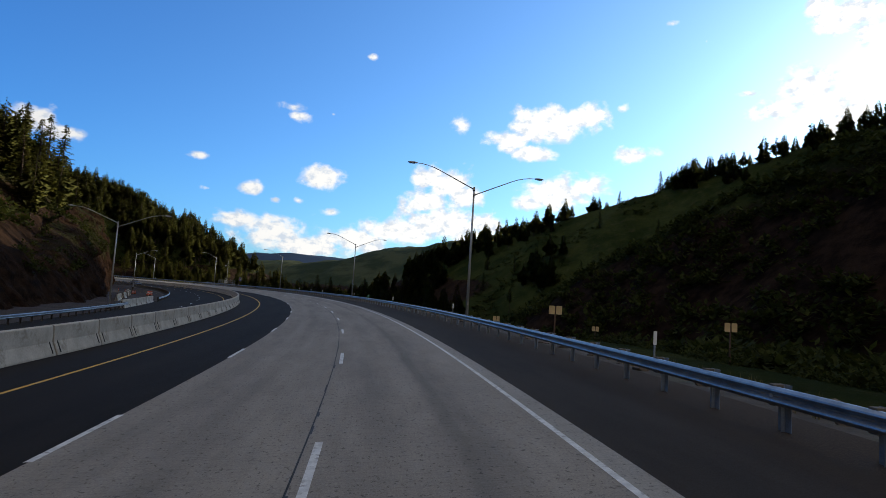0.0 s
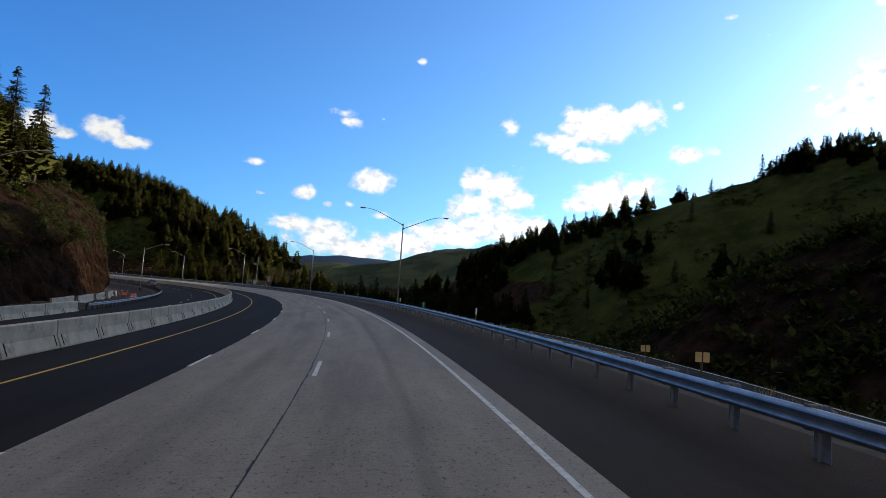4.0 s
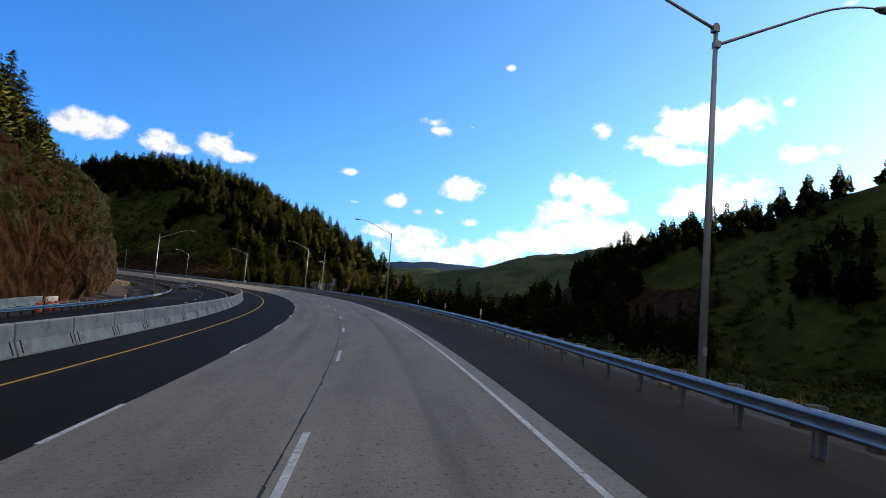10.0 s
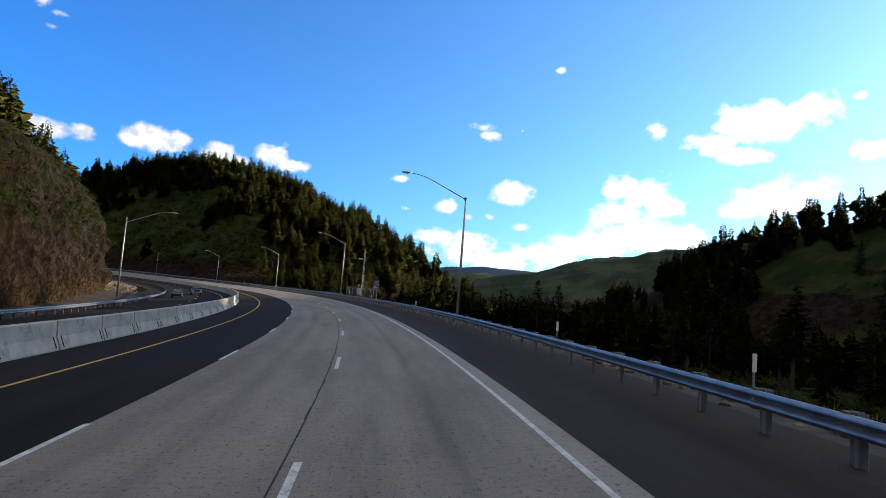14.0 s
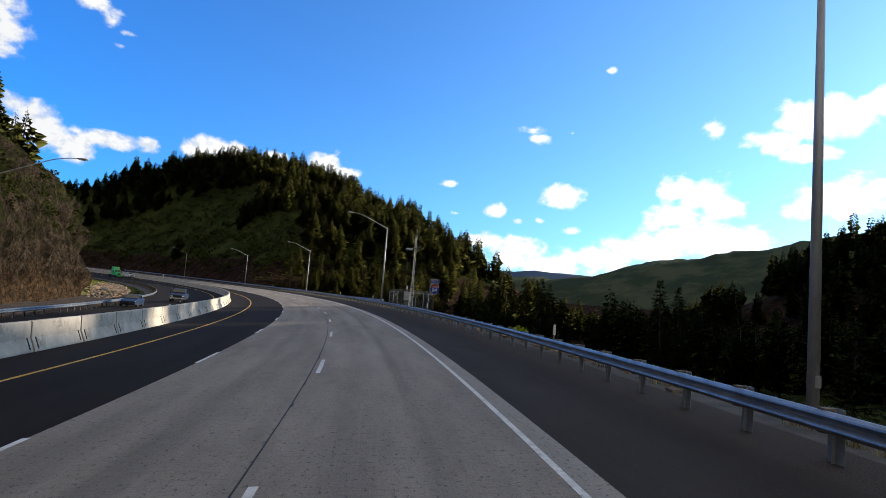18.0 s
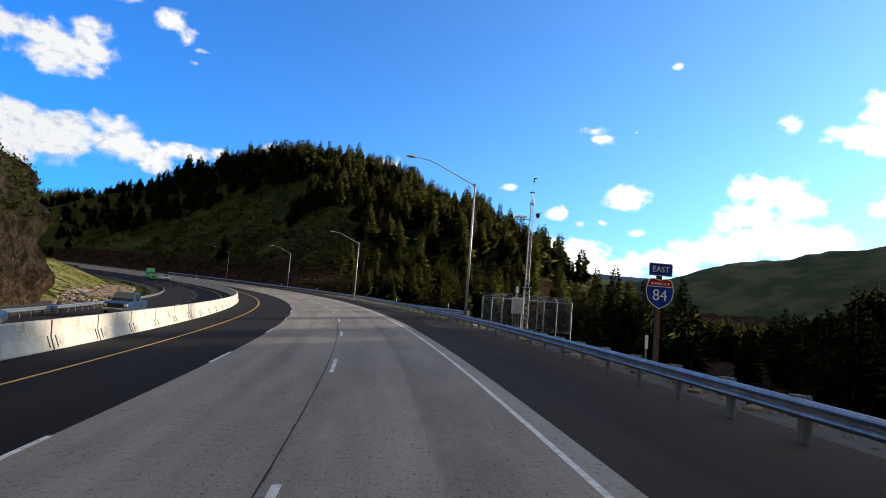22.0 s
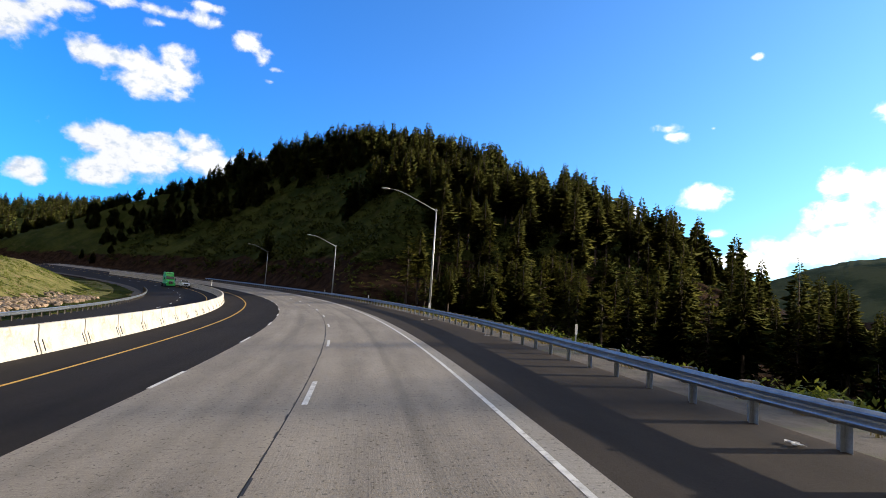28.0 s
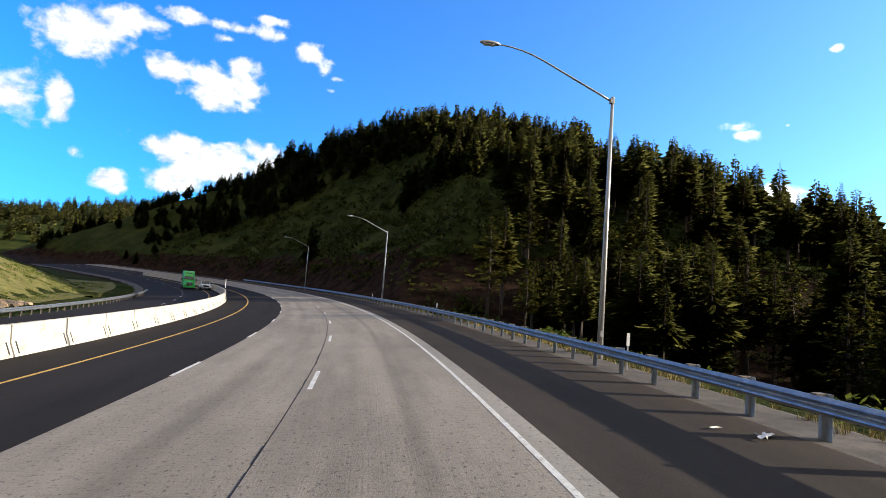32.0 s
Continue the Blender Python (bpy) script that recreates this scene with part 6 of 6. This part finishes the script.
TUFT = [blades(bush_rng, 16, 0.16, 0.34) for _ in range(6)]
STONES = [stone(bush_rng, 0.2) for _ in range(6)]


def beside(count, s0, s1, lat0, lat1, lift=0.0, keep=None):
    s, lat = draw.uniform(s0, s1, count), draw.uniform(lat0, lat1, count)
    p = road(s, lat)
    p[:, 2] = np.maximum(ground_height(p[:, 0], p[:, 1]), -50) + lift
    if keep is not None:
        p = p[keep(p[:, 0], p[:, 1])]
    return p


def on_verge(count, s0, s1, lat0, lat1):
    """Places on the gravel strip beside the rail."""
    s, lat = draw.uniform(s0, s1, count), draw.uniform(lat0, lat1, count)
    p = road(s, lat)
    p[:, 2] += np.where(s < 146, np.interp(lat, VERGE_LAT, FLAT_DROP), np.interp(lat, VERGE_LAT, VERGE_DROP))
    return p


patchy = lambda size, seed, cut: (lambda x, y: fuzz(x, y, size, seed, 3) > cut)
strewn("shrubs", BUSH, np.concatenate([beside(2600, 20, 260, 34, 150, -0.1, patchy(16, 51, 0.0)), beside(2400, 10, 190, 31, 80, -0.1, patchy(9, 55, -0.12)), beside(900, 60, 300, -70, -47, -0.1, patchy(16, 54, -0.1))]), M_SHRUB, "low dark green shrubs scattered on the slopes", "shrubs", 0.7, 2.3)
strewn("grass", TUFT, np.concatenate([on_verge(700, 20, 146, 8.0, 9.6), on_verge(1500, 146, 300, 8.0, 11.5), on_verge(1100, 290, 440, 8.8, 11.5), on_verge(500, 120, 330, -28.5, -26.6), on_verge(800, 330, 440, -31, -27)]), M_DRY, "dry straw-coloured grass tufts along the gravel verges", "grass", 0.5, 1.3)
strewn("grass", TUFT, np.concatenate([beside(8500, 318, 485, -62, -32, 0.05, patchy(6, 57, -0.15)), on_verge(900, 150, 300, 9.5, 12.3)]), M_BLADE, "green grass tufts on the mound and verge", "grass", 0.6, 1.5)
strewn("stones", STONES, np.concatenate([beside(500, 304, 365, -46, -33, 0.02, patchy(5, 58, 0.0)), beside(500, 200, 318, -35.5, -31, 0.02), on_verge(700, 20, 290, 7.7, 10.0)]), M_STONE, "loose brown stones at the foot of the rock and on the verge", "stones", 0.25, 1.6)

M_RUBBLE = material("tan_broken_rock", (0.055, 0.041, 0.030), (0.25, 0.185, 0.13), 2.2, 0.95, 8.0, 0.9, island=0.7)
strewn("rubble", STONES, np.concatenate([beside(1500, 322, 356, -36.5, -29.6, 0.08), beside(1100, 352, 400, -36.0, -30.0, 0.12, patchy(5, 77, 0.0)), beside(500, 306, 330, -38, -31, 0.05)]), M_RUBBLE, "heap of broken tan rock at the foot of the mound", "rubble", 0.7, 2.6)
chute = empty("drain_chute", road_pose(340.0, -31.0, -0.35), "grey corrugated drain chute lying among the rocks", "drain")
for i in range(7):
    p = Vector((-0.55 * i, 0.12 * i, 0.19 * i))
    part("segment", box("segment", (0.60, 1.25, 0.12), M_POST, p, 0.03, Matrix.Rotation(0.30, 4, "Y")), chute)
    for y in (-0.6, 0.6):
        part("rim", box("rim", (0.60, 0.09, 0.32), M_POST, p + Vector((0, y, 0.1)), 0.02, Matrix.Rotation(0.30, 4, "Y")), chute)
strewn("shrubs", BUSH, scatter(3000, 15, 165, 170, 335, lambda x, y, s, lat: fuzz(x, y, 17, 63, 3) > 0.02), M_SHRUB, "low dark shrubs on the grassy ridge", "shrubs", 0.5, 1.5)
SMALL = [clump(bush_rng, 80, 0.8, 0.9, 0.20) for _ in range(6)]
strewn("shrubs", SMALL, np.concatenate([beside(150, 136, 162, 14.5, 28, -0.1), beside(500, 10, 130, 25, 33, -0.1, patchy(6, 56, -0.1))]), M_SHRUB, "dense dark shrubs beside the lower road", "shrubs", 0.7, 1.6)
LOW = [clump(bush_rng, 22, 1.1, 1.0, 0.62) for _ in range(6)]
strewn("shrubs", LOW, scatter(5200, -430, -150, 300, 440, lambda x, y, s, lat: (lat > 15) & (s > 385) & (fuzz(x, y, 12, 64, 3) > -0.2)), M_SHRUB, "dark brush covering the face of the hill", "shrubs", 0.6, 1.9)
picked = CLIFF_TOP[draw.randint(0, len(CLIFF_TOP), 1500)]
strewn("shrubs", LOW, picked[fuzz(picked[:, 0], picked[:, 1] + picked[:, 2], 6, 65, 3) > -0.15], M_SHRUB, "dark brush on top of the rock face", "shrubs", 0.25, 0.9)
# lighter than the hillside grass: the bank's sunlight is put into the colour
M_MEADOW = material("sunlit_patchy_grass", (0.070, 0.078, 0.020), (0.175, 0.160, 0.058), 0.7, 0.95, 9.0, 0.8, spec=0.05, relief=0.10, coat=((0.20, 0.135, 0.08), 0.95, 0.8))
sg, lg = np.meshgrid(np.arange(314, 500, 1.3), np.arange(-70, -29.5, 1.2), indexing="ij")
flat = road(sg, lg)
flat[..., 2] = ground_height(flat[..., 0], flat[..., 1]) + 0.07 + 0.10 * fuzz(flat[..., 0], flat[..., 1], 1.8, 71, 2)
r, c = sg.shape
tagged(new("grass_bank", mesh("grass_bank", flat.reshape(-1, 3).tolist(), [(i * c + j, (i + 1) * c + j, (i + 1) * c + j + 1, i * c + j + 1) for i in range(r - 1) for j in range(c - 1)], [M_MEADOW], smooth=True)), "bank of patchy green and tan grass in sunlit tones", "grass bank", kind="structure")
strewn("bushes", SMALL, beside(450, 300, 400, 12.5, 24, -0.1, patchy(8, 73, -0.2)), M_BLADE, "green leafy bushes at the forest's edge", "bushes", 0.5, 1.2)
strewn("grass", SMALL, beside(1500, 300, 430, 14, 60, -0.25, patchy(7, 59, -0.1)), M_BLADE, "fresh green grass and low leaves on the forest floor", "grass", 0.4, 0.9)
strewn("undergrowth", SMALL, beside(700, 296, 400, 15, 44, -0.1, patchy(9, 52, -0.2)), M_SHRUB, "low dark undergrowth beneath the conifers", "shrubs", 0.5, 1.2)
fresh = None
for s, lat, size in ((233.5, 9.6, 0.45), (234.4, 9.9, 0.55), (235.6, 9.8, 0.42), (209.8, 9.4, 0.4), (247.0, 10.2, 0.4)):
    p = on_verge(1, s, s + 0.01, lat, lat + 0.01)[0]
    m = Matrix.Translation([float(c) for c in p]) @ Matrix.Rotation(s, 4, "Z") @ Matrix.Diagonal((size, size, size * 1.2, 1))
    if fresh is None:
        v, fc = clump(bush_rng, 260, 0.9, 1.1, 0.22)
        fresh = empty("flowering_bush", m, "bright yellow-green leafy bush behind the guardrail", "bush", "yellow-green bushes along the rail")
        part("foliage", mesh("foliage", v.tolist(), fc, [M_FRESH]), fresh)
        part("stem", tube("stem", [(0, 0, -0.2), (0.03, 0, 0.5), (0, 0.05, 0.9)], [0.05, 0.035, 0.015], M_BARK, 6), fresh)
    else:
        copy_thing(fresh, Matrix.Identity(4)).matrix_basis = m

# scraps on the shoulder
def scrap(s, lat, size, label):
    bm = bmesh.new()
    bmesh.ops.create_grid(bm, x_segments=6, y_segments=4, size=0.5)
    for p in bm.verts:
        p.co.x, p.co.y = p.co.x * size * (1 + bush_rng.uniform(-0.3, 0.3)), p.co.y * size * 0.4 * (1 + bush_rng.uniform(-0.5, 0.5))
        p.co.z = bush_rng.uniform(0.0, 0.12) * size
    bmesh.ops.solidify(bm, geom=bm.faces[:], thickness=0.006)
    ob = new("litter", bm_mesh("litter", bm, M_LITTER))
    ob.matrix_world = road_pose(s, lat, 0.02) @ Matrix.Rotation(bush_rng.uniform(0, 3), 4, "Z")
    return tagged(ob, label, "litter", "scraps on the shoulder")


for s, lat, size in ((154.2, 7.4, 0.26), (153.4, 7.5, 0.2), (92.5, 7.2, 0.22), (101.0, 7.0, 0.2), (336.4, 6.9, 0.5), (337.0, 6.4, 0.22), (322.0, 7.2, 0.25), (300.5, 6.8, 0.3), (68.0, 7.0, 0.25)):
    scrap(s, lat, size, "crumpled scrap of white plastic lying on the shoulder")
